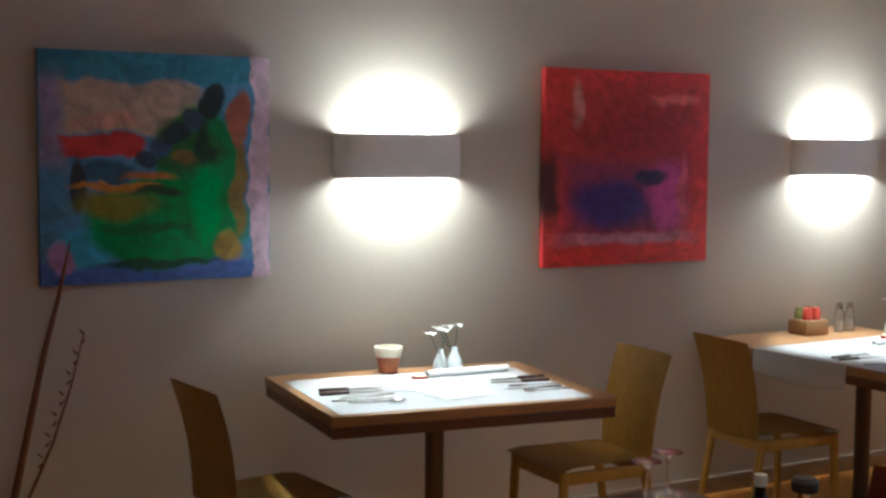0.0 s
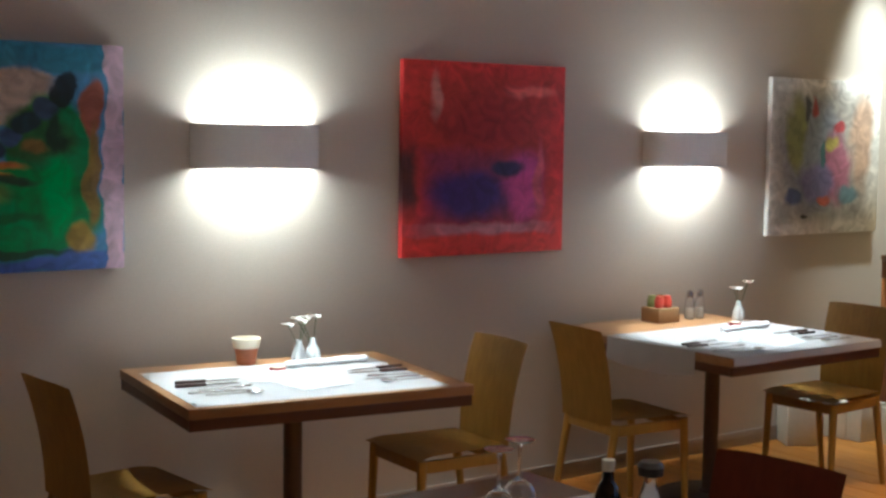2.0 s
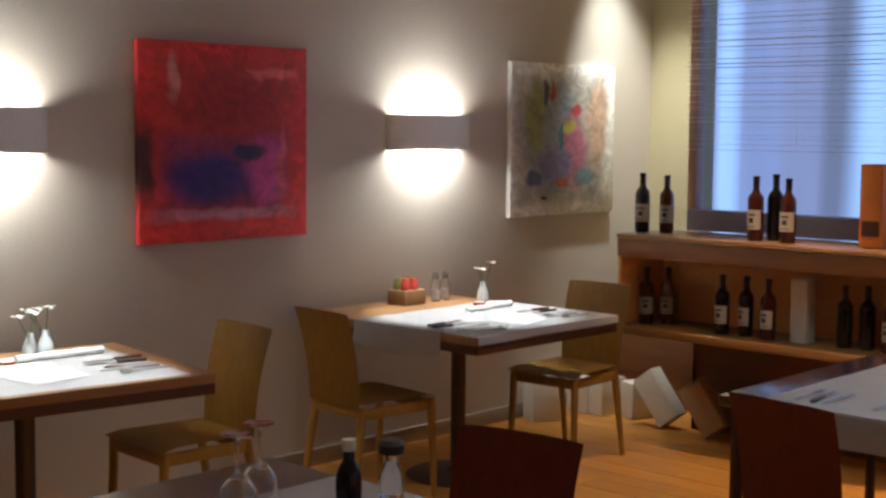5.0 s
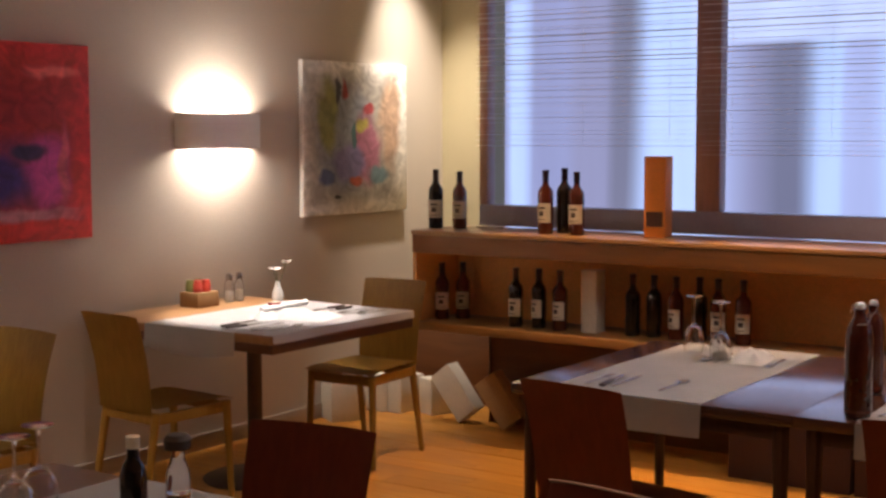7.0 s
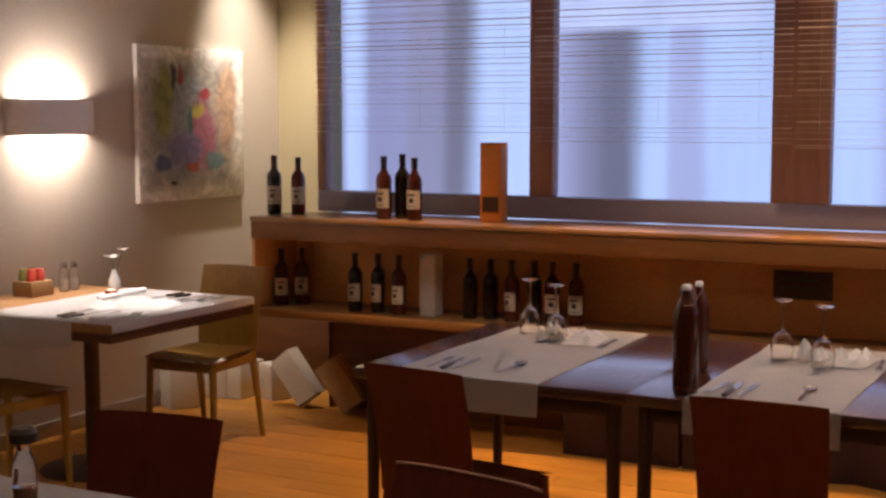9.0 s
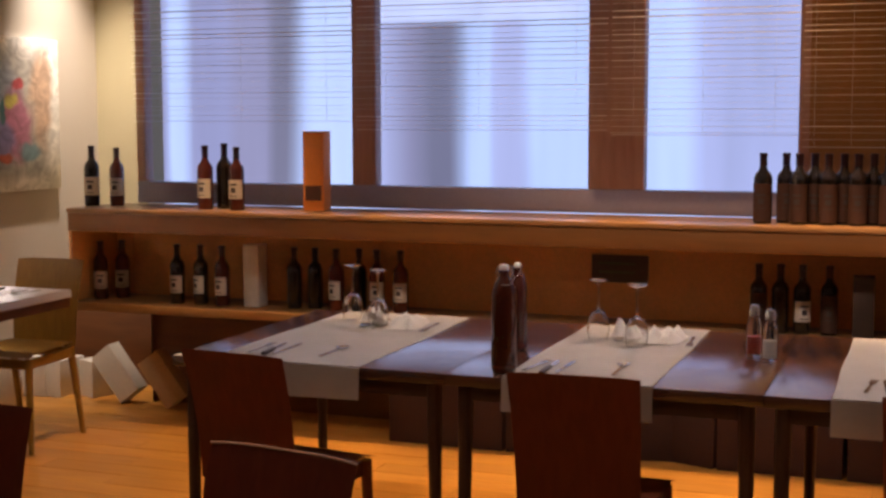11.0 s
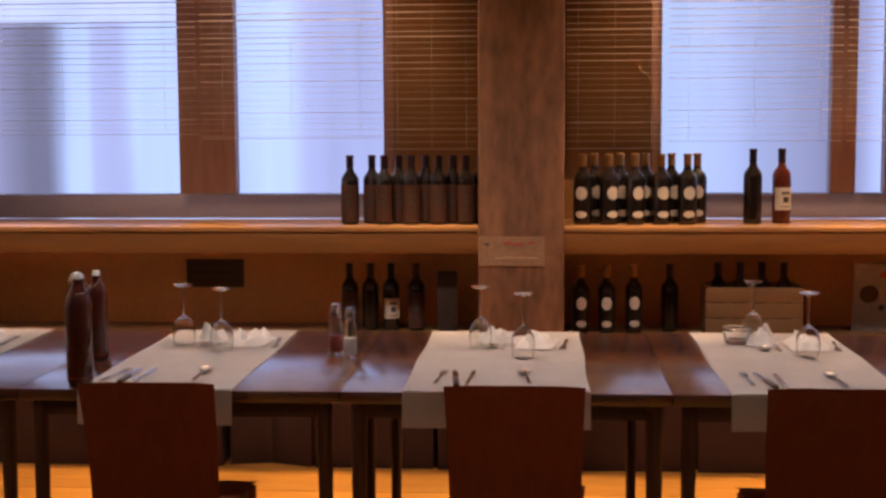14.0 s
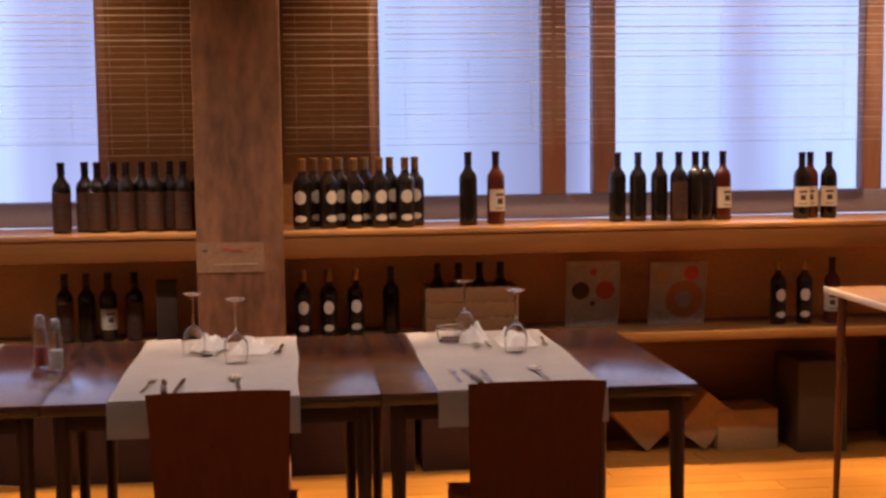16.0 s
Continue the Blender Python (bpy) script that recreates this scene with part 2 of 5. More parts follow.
thin, both = bn.new("ShaderNodeBsdfTranslucent"), bn.new("ShaderNodeMixShader")
thin.inputs["Color"].default_value, both.inputs["Fac"].default_value = (0.94, 0.91, 0.86, 1), 0.75
bl.new(bb.outputs[0], both.inputs[1])
bl.new(thin.outputs[0], both.inputs[2])
bl.new(both.outputs[0], bn["Material Output"].inputs["Surface"])
CANVAS_EDGE = material("canvas_edge", (0.50, 0.46, 0.44), 0.8, 0.1, 8, bump=0.1)
FITTING = material("white_fitting", (0.7, 0.68, 0.64), 0.4, 0.03, 8, bump=0)
SALT = material("white_salt", (0.75, 0.73, 0.70), 0.8, 0.05, 30)
OIL = material("amber_oil", (0.30, 0.12, 0.02), 0.15, 0.1, 10, bump=0)
JARRED = material("red_jar_label", (0.45, 0.05, 0.03), 0.5, 0.1, 12, bump=0)
JARGREEN = material("olive_jar_label", (0.22, 0.22, 0.07), 0.5, 0.1, 12, bump=0)


def painted(name, ground, noise_amount, layers, low=1.2, high=1.75):
    """A painted canvas: soft blocks of colour laid one over the other, with ragged edges. A layer: round or square, u, v, half width, half height, softness, colour."""
    m, n, l, b = nodes_of(name)
    co = n.new("ShaderNodeTexCoord")
    nz = n.new("ShaderNodeTexNoise")
    nz.inputs["Scale"].default_value, nz.inputs["Detail"].default_value = 5.0, 6
    l.new(co.outputs["Generated"], nz.inputs["Vector"])
    sub = n.new("ShaderNodeVectorMath")
    sub.operation = "SUBTRACT"
    sub.inputs[1].default_value = (0.5, 0.5, 0.5)
    l.new(nz.outputs["Color"], sub.inputs[0])
    sc = n.new("ShaderNodeVectorMath")
    sc.operation = "SCALE"
    sc.inputs["Scale"].default_value = noise_amount
    l.new(sub.outputs[0], sc.inputs[0])
    pos = n.new("ShaderNodeVectorMath")
    pos.operation = "ADD"
    l.new(co.outputs["Generated"], pos.inputs[0])
    l.new(sc.outputs[0], pos.inputs[1])
    brush = n.new("ShaderNodeTexNoise")
    brush.inputs["Scale"].default_value, brush.inputs["Detail"].default_value, brush.inputs["Distortion"].default_value = 11.0, 5, 1.2
    l.new(co.outputs["Generated"], brush.inputs["Vector"])
    colour = None
    for shape, u, v, w, h, soft, rgb in layers:
        s = n.new("ShaderNodeVectorMath")
        s.operation = "SUBTRACT"
        s.inputs[1].default_value = (0.5, u, v)
        l.new(pos.outputs[0], s.inputs[0])
        k = n.new("ShaderNodeVectorMath")
        k.operation = "MULTIPLY"
        k.inputs[1].default_value = (0, 1 / w, 1 / h)
        l.new(s.outputs[0], k.inputs[0])
        if shape == "round":
            d = n.new("ShaderNodeVectorMath")
            d.operation = "LENGTH"
            l.new(k.outputs[0], d.inputs[0])
            dist = d.outputs["Value"]
        else:
            a = n.new("ShaderNodeVectorMath")
            a.operation = "ABSOLUTE"
            l.new(k.outputs[0], a.inputs[0])
            sp = n.new("ShaderNodeSeparateXYZ")
            l.new(a.outputs[0], sp.inputs[0])
            mx = n.new("ShaderNodeMath")
            mx.operation = "MAXIMUM"
            l.new(sp.outputs["Y"], mx.inputs[0])
            l.new(sp.outputs["Z"], mx.inputs[1])
            dist = mx.outputs[0]
        r = n.new("ShaderNodeMapRange")
        r.interpolation_type = "SMOOTHSTEP"
        r.inputs["From Min"].default_value, r.inputs["From Max"].default_value = 1 - soft, 1 + soft
        r.inputs["To Min"].default_value, r.inputs["To Max"].default_value = 0.95, 0
        l.new(dist, r.inputs["Value"])
        mix = n.new("ShaderNodeMix")
        mix.data_type = "RGBA"
        l.new(r.outputs[0], mix.inputs["Factor"])
        if colour is None:
            mix.inputs["A"].default_value = (*ground, 1)
        else:
            l.new(colour, mix.inputs["A"])
        mix.inputs["B"].default_value = (*rgb, 1)
        colour = mix.outputs["Result"]
    hsv = n.new("ShaderNodeHueSaturation")
    vr = n.new("ShaderNodeMapRange")
    vr.inputs["From Min"].default_value, vr.inputs["From Max"].default_value = 0.3, 0.7
    vr.inputs["To Min"].default_value, vr.inputs["To Max"].default_value = low, high
    l.new(brush.outputs["Fac"], vr.inputs["Value"])
    l.new(vr.outputs[0], hsv.inputs["Value"])
    l.new(colour, hsv.inputs["Color"])
    l.new(hsv.outputs["Color"], b.inputs["Base Color"])
    b.inputs["Roughness"].default_value = 0.6
    bp = n.new("ShaderNodeBump")
    bp.inputs["Strength"].default_value, bp.inputs["Distance"].default_value = 0.15, 0.004
    l.new(brush.outputs["Fac"], bp.inputs["Height"])
    l.new(bp.outputs[0], b.inputs["Normal"])
    return m


# ---- mesh helpers ----
def finish(bm, name, mat, smooth=True):
    me = bpy.data.meshes.new(name)
    bmesh.ops.recalc_face_normals(bm, faces=bm.faces)
    bm.to_mesh(me)
    bm.free()
    me.materials.append(mat)
    if smooth:
        for p in me.polygons:
            p.use_smooth = True
        me.set_sharp_from_angle(angle=radians(35))
    return me


def part(name, bm, mat, parent=None, label=""):
    ob = new(name, finish(bm, name, mat))
    if parent is not None:
        ob.parent = parent
    if label:
        ob["label"] = label
    return ob


def thing(name, m, label, category, group="", kind=""):
    ob = new(name)
    ob.empty_display_size = 0.1
    ob.matrix_world = m
    return tagged(ob, label, category, group, kind)


def block(a, b, bevel=0.003, bm=None):
    bm = bm or bmesh.new()
    made = bmesh.ops.create_cube(bm, size=1)["verts"]
    for v in made:
        v.co = Vector([a[i] + (v.co[i] + 0.5) * (b[i] - a[i]) for i in range(3)])
    if bevel:
        edges = {e for v in made for e in v.link_edges}
        bmesh.ops.bevel(bm, geom=list(edges), offset=bevel, segments=2, affect="EDGES", profile=0.5)
    return bm


def lathe(profile, seg=20, bm=None, closed=False):
    """Turned round z: rows of radius, height."""
    bm = bm or bmesh.new()
    rings = []
    for r, z in profile:
        if r < 1e-5:
            rings.append([bm.verts.new((0, 0, z))])
        else:
            rings.append([bm.verts.new((r * math.cos(2 * math.pi * i / seg), r * math.sin(2 * math.pi * i / seg), z)) for i in range(seg)])
    for a, b in zip(rings, rings[1:]):
        for i in range(seg):
            j = (i + 1) % seg
            q = [a[i % len(a)], a[j % len(a)], b[j % len(b)], b[i % len(b)]]
            q = list(dict.fromkeys(q))
            if len(q) > 2:
                bm.faces.new(q)
    for ring, end in ((rings[0], profile[0]), (rings[-1], profile[-1])):
        if closed and len(ring) > 2:
            bm.faces.new(ring)
    return bm


def tube(points, radii, seg=8, bm=None):
    """A round rod through points."""
    bm = bm or bmesh.new()
    pts = [Vector(p) for p in points]
    rings = []
    for i, p in enumerate(pts):
        way = (pts[min(i + 1, len(pts) - 1)] - pts[max(i - 1, 0)]).normalized()
        side = way.cross(Vector((0.31, 0.17, 0.93)))
        side = side.normalized() if side.length > 1e-4 else Vector((1, 0, 0))
        up = way.cross(side)
        r = radii[min(i, len(radii) - 1)]
        rings.append([bm.verts.new(p + r * (math.cos(2 * math.pi * k / seg) * side + math.sin(2 * math.pi * k / seg) * up)) for k in range(seg)])
    for a, b in zip(rings, rings[1:]):
        for k in range(seg):
            j = (k + 1) % seg
            bm.faces.new((a[k], a[j], b[j], b[k]))
    bm.faces.new(rings[0])
    bm.faces.new(rings[-1])
    return bm


def setting(name, bm, mat, label, category):
    ob = part(name, bm, mat)
    return tagged(ob, label, category, kind="structure")


# ---- the shell of the room ----
WALLX = -4.78
setting("floor", block((-5.2, -3.6, -0.2), (4.8, 6.3, -0.012), 0), JOINT, "orange-brown wooden plank floor of the restaurant", "floor")
setting("wall_west", block((WALLX - 0.2, -3.5, 0), (WALLX, 6.0, 3.1), 0), PLASTER, "plain beige-grey plaster wall with paintings", "wall")
setting("wall_niche", block((WALLX - 0.2, 6.0, 0), (-4.40, 6.12, 3.1), 0), CREAM, "cream painted back wall of the corner niche", "wall")
plan = [(-4.42, 6.0), (-3.93, 5.20), (-3.945, 5.25), (-4.40, 6.0)]
# the lower piece is coloured dark for the shade at the wall's foot
for z0, z1, paint, say in ((0.0, 0.585, SHADEPANEL, "foot of the splayed wall, its shade put into dark brown"), (0.585, 3.1, CREAM, "cream painted splayed side wall of the niche")):
    bm = bmesh.new()
    low, high = [[bm.verts.new((px, py, pz)) for px, py in plan] for pz in (z0, z1)]
    bm.faces.new(low[::-1])
    bm.faces.new(high)
    for i in range(4):
        bm.faces.new((low[i], low[(i + 1) % 4], high[(i + 1) % 4], high[i]))
    setting("wall_splay", bm, paint, say, "wall")
# panel added to darken the shaded niche foot
setting("wall_niche_foot", block((-4.765, 5.58, 0), (-4.166, 5.60, 0.56), 0.003), SHADEPANEL, "dark panel added for the shade at the niche foot", "panel")
setting("shelf_end", block((-4.052, 4.667, 0.606), (-4.031, 5.12, 0.961), 0.003), BROWNWALL, "brown end board between the lower shelf and the ledge", "panel")
setting("wall_north_end", block((-4.03, 5.05, 0.568), (-3.931, 5.12, 1.05), 0.002), BROWNWALL, "brown painted end of the wall below the window ledge", "wall")
setting("wall_south", block((WALLX - 0.2, -3.7, 0), (4.8, -3.5, 3.1), 0), PLASTER, "plain beige plaster wall behind the tables", "wall")
setting("wall_east", block((4.6, -3.5, 0), (4.8, 5.05, 3.1), 0), PLASTER, "plain beige plaster wall at the far side", "wall")
setting("wall_north_base", block((-3.93, 5.05, 0.568), (4.8, 5.25, 1.03), 0), BROWNWALL, "brown painted wall below the window ledge", "wall")
setting("wall_north_recess", block((-3.955, 5.25, 0), (4.8, 5.45, 1.03), 0), BROWNWALL, "brown wall set back below the lower shelf", "wall")
setting("wall_north_lintel", block((-3.93, 5.05, 2.5), (4.8, 5.25, 3.1), 0), BROWNWALL, "brown wall above the windows", "wall")
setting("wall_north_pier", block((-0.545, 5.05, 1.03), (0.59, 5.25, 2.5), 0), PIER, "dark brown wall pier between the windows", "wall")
setting("ceiling", block((WALLX - 0.2, -3.7, 3.1), (4.8, 6.2, 3.3), 0), CEIL, "plain off-white plaster ceiling", "ceiling")
setting("baseboard", block((WALLX, -3.5, 0), (WALLX + 0.015, 6.0, 0.08), 0.003), BASEBOARD, "beige-painted wooden baseboard along the plaster wall", "baseboard")
setting("window_sill", block((-4.03, 4.62, 1.052), (4.6, 5.05, 1.075), 0.004), LEDGE, "wide polished wooden ledge along the windows", "ledge")
# ledge front, darkened in its colour for the shade on it
setting("sill_fascia", block((-4.03, 4.63, 0.962), (4.6, 4.665, 1.0505), 0.004), SHADEDFRONT, "wooden front below the window ledge, its shade put into the colour", "trim")
setting("lower_shelf", block((-4.055, 4.66, 0.565), (4.6, 5.048, 0.605), 0.004), SHELF, "brown wooden shelf below the window ledge", "shelf")
# panel added to darken the shaded wall under the shelf
setting("wall_plinth", block((-3.94, 5.23, 0), (4.6, 5.2475, 0.566), 0.002), SHADEPANEL, "dark brown panel added for the shade below the lower shelf", "panel")
# backdrop outside
m, n, l, b = nodes_of("hazy_daylight")
co, mp, nz, rp = n.new("ShaderNodeTexCoord"), n.new("ShaderNodeMapping"), n.new("ShaderNodeTexNoise"), n.new("ShaderNodeValToRGB")
mp.inputs["Scale"].default_value = (0.9, 1, 0.10)
l.new(co.outputs["Object"], mp.inputs["Vector"])
l.new(mp.outputs["Vector"], nz.inputs["Vector"])
nz.inputs["Scale"].default_value, nz.inputs["Detail"].default_value = 1.8, 3
# bright sky gaps between hazy grey house fronts, along the street
ROOF = 2.25
SKY, HAZE, FRONT, DARKFRONT = (0.48, 0.63, 1.0), (0.40, 0.46, 0.76), (0.25, 0.26, 0.43), (0.16, 0.17, 0.27)
MIST = (0.29, 0.32, 0.56)
street = [(-7.0, MIST), (-6.16, MIST), (-6.1, SKY), (-5.98, SKY), (-5.9, MIST), (-5.6, MIST), (-5.45, FRONT), (-5.2, FRONT), (-5.12, DARKFRONT), (-5.0, DARKFRONT), (-4.8, SKY), (-4.3, SKY),
          (-4.2, HAZE), (-3.95, FRONT), (-3.75, DARKFRONT), (-3.58, DARKFRONT), (-3.43, SKY), (-3.28, SKY), (-3.22, HAZE), (-3.02, HAZE), (-2.92, SKY), (-1.75, SKY), (-1.6, HAZE), (-0.8, HAZE),
          (0.9, SKY), (2.22, FRONT), (2.45, HAZE), (2.6, SKY), (3.45, SKY), (3.58, HAZE), (3.72, HAZE), (4.0, SKY)]
sx, at = n.new("ShaderNodeSeparateXYZ"), n.new("ShaderNodeMapRange")
at.inputs["From Min"].default_value, at.inputs["From Max"].default_value = -7.0, 5.0
jit = n.new("ShaderNodeMath")
jit.operation, jit.inputs[1].default_value = "MULTIPLY_ADD", 0.25
l.new(co.outputs["Object"], sx.inputs[0])
l.new(nz.outputs["Fac"], jit.inputs[0])
l.new(sx.outputs["X"], jit.inputs[2])
l.new(jit.outputs[0], at.inputs["Value"])
l.new(at.outputs[0], rp.inputs["Fac"])
ramp = rp.color_ramp
while len(ramp.elements) < len(street):
    ramp.elements.new(0.5)
for e, (ex, rgb) in zip(ramp.elements, street):
    e.position = (ex + 0.12 + 7.0) / 12.0
for e, (ex, rgb) in zip(ramp.elements, street):
    e.color = (*rgb, 1)
hz = n.new("ShaderNodeHueSaturation")
hv = n.new("ShaderNodeMapRange")
hv.inputs["From Min"].default_value, hv.inputs["From Max"].default_value = 0.3, 0.7
hv.inputs["To Min"].default_value, hv.inputs["To Max"].default_value = 0.82, 1.15
l.new(nz.outputs["Fac"], hv.inputs["Value"])
l.new(hv.outputs[0], hz.inputs["Value"])
roof, east, both_of, open_sky = n.new("ShaderNodeMapRange"), n.new("ShaderNodeMapRange"), n.new("ShaderNodeMath"), n.new("ShaderNodeMix")
roof.inputs["From Min"].default_value, roof.inputs["From Max"].default_value = ROOF - 0.03, ROOF + 0.03
east.inputs["From Min"].default_value, east.inputs["From Max"].default_value = -4.5, -4.4
west, span = n.new("ShaderNodeMapRange"), n.new("ShaderNodeMath")
west.inputs["From Min"].default_value, west.inputs["From Max"].default_value = -2.4, -2.6
span.operation = "MULTIPLY"
l.new(sx.outputs["X"], west.inputs["Value"])
l.new(sx.outputs["Z"], roof.inputs["Value"])
l.new(sx.outputs["X"], east.inputs["Value"])
both_of.operation, open_sky.data_type = "MULTIPLY", "RGBA"
l.new(roof.outputs[0], both_of.inputs[0])
l.new(east.outputs[0], span.inputs[0])
l.new(west.outputs[0], span.inputs[1])
l.new(span.outputs[0], both_of.inputs[1])
l.new(both_of.outputs[0], open_sky.inputs["Factor"])
l.new(rp.outputs["Color"], open_sky.inputs["A"])
open_sky.inputs["B"].default_value = (0.56, 0.66, 1.0, 1)
l.new(open_sky.outputs["Result"], hz.inputs["Color"])
l.new(hz.outputs["Color"], b.inputs["Emission Color"])
b.inputs["Base Color"].default_value = (0.02, 0.02, 0.02, 1)
b.inputs["Emission Strength"].default_value = 1.10
tagged(part("backdrop", block((-12, 9.0, -1), (12, 9.05, 6), 0), m), "hazy bluish daylight outside the windows", "backdrop", kind="structure")


def window(name, x0, x1, bars):
    """A wooden window from ledge to lintel: frame, mullions and panes."""
    w = thing(name, pose(0, 0, 0), "tall window with dark wooden frame and bright daylight behind", "window", kind="structure")
    z0, z1 = 1.076, 2.5
    part("bottom_rail", block((x0, 5.10, z0), (x1, 5.18, 1.185), 0.006), RAIL, w, "grey painted bottom rail")
    part("top_rail", block((x0, 5.10, z1 - 0.08), (x1, 5.18, z1), 0.006), FRAME, w)
    edges = [(x0, x0 + 0.05)] + bars + [(x1 - 0.05, x1)]
    for a, c in edges:
        part("mullion", block((a, 5.102, 1.186), (c, 5.182, z1 - 0.081), 0.006), FRAME, w)
    for (_, a), (c, _) in zip(edges, edges[1:]):
        p = part("pane", block((a - 0.01, 5.135, 1.18), (c + 0.01, 5.141, z1 - 0.07), 0), PANE, w)
        p.visible_shadow = False
    return w


window("window_1", -3.93, -0.545, [(-2.71, -2.585), (-1.53, -1.27)])
window("window_2", 0.59, 4.6, [(1.375, 1.485), (1.61, 1.715), (2.89, 2.985)])


def blind(x0, x1, low, label):
    """A thin slatted blind hung before a window: head rail, slats on cords, bottom rail."""
    w = thing("slatted_blind", pose(0, 0, 0), label, "blind", "window blinds")
    part("head_rail", block((x0, 4.985, 2.44), (x1, 5.03, 2.50), 0.004), BLIND, w)
    bm = block((x0, -0.0125, -0.0004), (x1, 0.0125, 0.0004), 0)
    me = finish(bm, "slat", BLIND, False)
    z, k = 2.42, 0
    while z > low:
        s = new("slat", me)
        s.parent = w
        s.matrix_basis = pose(0, 5.008, z, 0.3 + max(0.0, min(1.0, (z - 1.62) / 0.35)) * (10 + 4 * math.sin(k * 1.7 + x0)) + (3 if (k * 7 + int(x0 * 10)) % 5 == 0 else 0), 0.10 * math.sin(k * 2.3 + x0), 0.10 * math.sin(k * 1.3 + x0))
        z -= 0.0270 + 0.003 * math.sin(k * 0.9)
        k += 1
    for i in range(3):
        cx = x0 + (x1 - x0) * (0.12 + 0.38 * i)
        part("cord", tube([(cx, 5.02, low), (cx, 5.021, 2.45)], [0.0006], 5), BLIND, w)
    part("bottom_rail", block((x0, 5.005, low - 0.004), (x1, 5.011, low - 0.002), 0.0004), BLIND, w)


for x0, x1, low in ((-3.88, -2.66, 1.50), (-2.64, -1.42, 1.46), (-1.40, -0.59, 1.44), (-0.57, -0.17, 1.39)):
    blind(x0, x1, low, "lowered thin slatted blind against the bright window")
for x0, x1, low in ((0.22, 0.64, 1.39), (0.66, 1.40, 1.42), (1.42, 2.94, 1.42)):
    blind(x0, x1, low, "thin slatted blind hanging before the bright window")

# pillar with a taped sheet
pil = thing("pillar", pose(0.03, 4.56, 0), "square plastered pillar with stained brownish surface", "pillar", kind="structure")
part("shaft", block((-0.175, -0.0, 0), (0.175, 0.485, 3.1), 0.012), PILLAR, pil)
part("pillar_foot", block((-0.185, -0.012, 0), (0.185, 0.49, 0.09), 0.006), FRAME, pil)
sheet = thing("paper_notice", pose(0.0, 4.556, 0.98), "small brown paper notice with dark marks, taped to the pillar", "notice")
ps = part("sheet", block((-0.145, -0.004, -0.06), (0.125, 0.0, 0.06), 0.0), NOTICE, sheet)
for i, (a, c) in enumerate(((-0.12, -0.10), (-0.04, -0.005), (0.0, 0.035), (0.06, 0.085))):
    part("printed_bar", block((a, -0.006, 0.024 + 0.006 * (i % 2)), (c, -0.0045, 0.033 + 0.006 * (i % 2)), 0), REDINK if i else INK, ps)
part("printed_bar", block((-0.08, -0.006, -0.03), (0.10, -0.0045, -0.025), 0), KRAFT, ps)


# ---- paintings ----
def painting(y0, y1, z0, z1, mat, label):
    m = Matrix.Translation((WALLX, (y0 + y1) / 2, (z0 + z1) / 2))
    t = thing("painting", m, label, "painting", "paintings on the wall")
    w, h = (y1 - y0) / 2, (z1 - z0) / 2
    part("canvas", block((0.004, -w, -h), (0.034, w, h), 0.004), mat, t)
    bm = bmesh.new()
    for a, c in (((0, -w + 0.02, -h + 0.02), (0.0035, w - 0.02, -h + 0.06)), ((0, -w + 0.02, h - 0.06), (0.0035, w - 0.02, h - 0.02))):
        block(a, c, 0, bm)
    part("stretcher", bm, CANVAS_EDGE, t)


ART1 = [
    ("square", 0.45, 0.94, 0.50, 0.06, 0.3, (0.04, 0.19, 0.30)),
    ("square", 0.05, 0.70, 0.05, 0.18, 0.4, (0.24, 0.20, 0.36)),
    ("square", 0.39, 0.76, 0.29, 0.11, 0.12, (0.38, 0.29, 0.22)),
    ("round", 0.26, 0.70, 0.14, 0.04, 0.4, (0.42, 0.24, 0.20)),
    ("square", 0.45, 0.04, 0.50, 0.05, 0.25, (0.05, 0.10, 0.36)),
    ("round", 0.18, 0.16, 0.12, 0.08, 0.25, (0.05, 0.30, 0.48)),
    ("round", 0.08, 0.13, 0.05, 0.06, 0.3, (0.34, 0.18, 0.36)),
    ("round", 0.54, 0.27, 0.36, 0.21, 0.10, (0.004, 0.20, 0.030)),
    ("round", 0.67, 0.49, 0.19, 0.29, 0.12, (0.006, 0.17, 0.028)),
    ("round", 0.61, 0.61, 0.15, 0.12, 0.20, (0.020, 0.085, 0.020)),
]
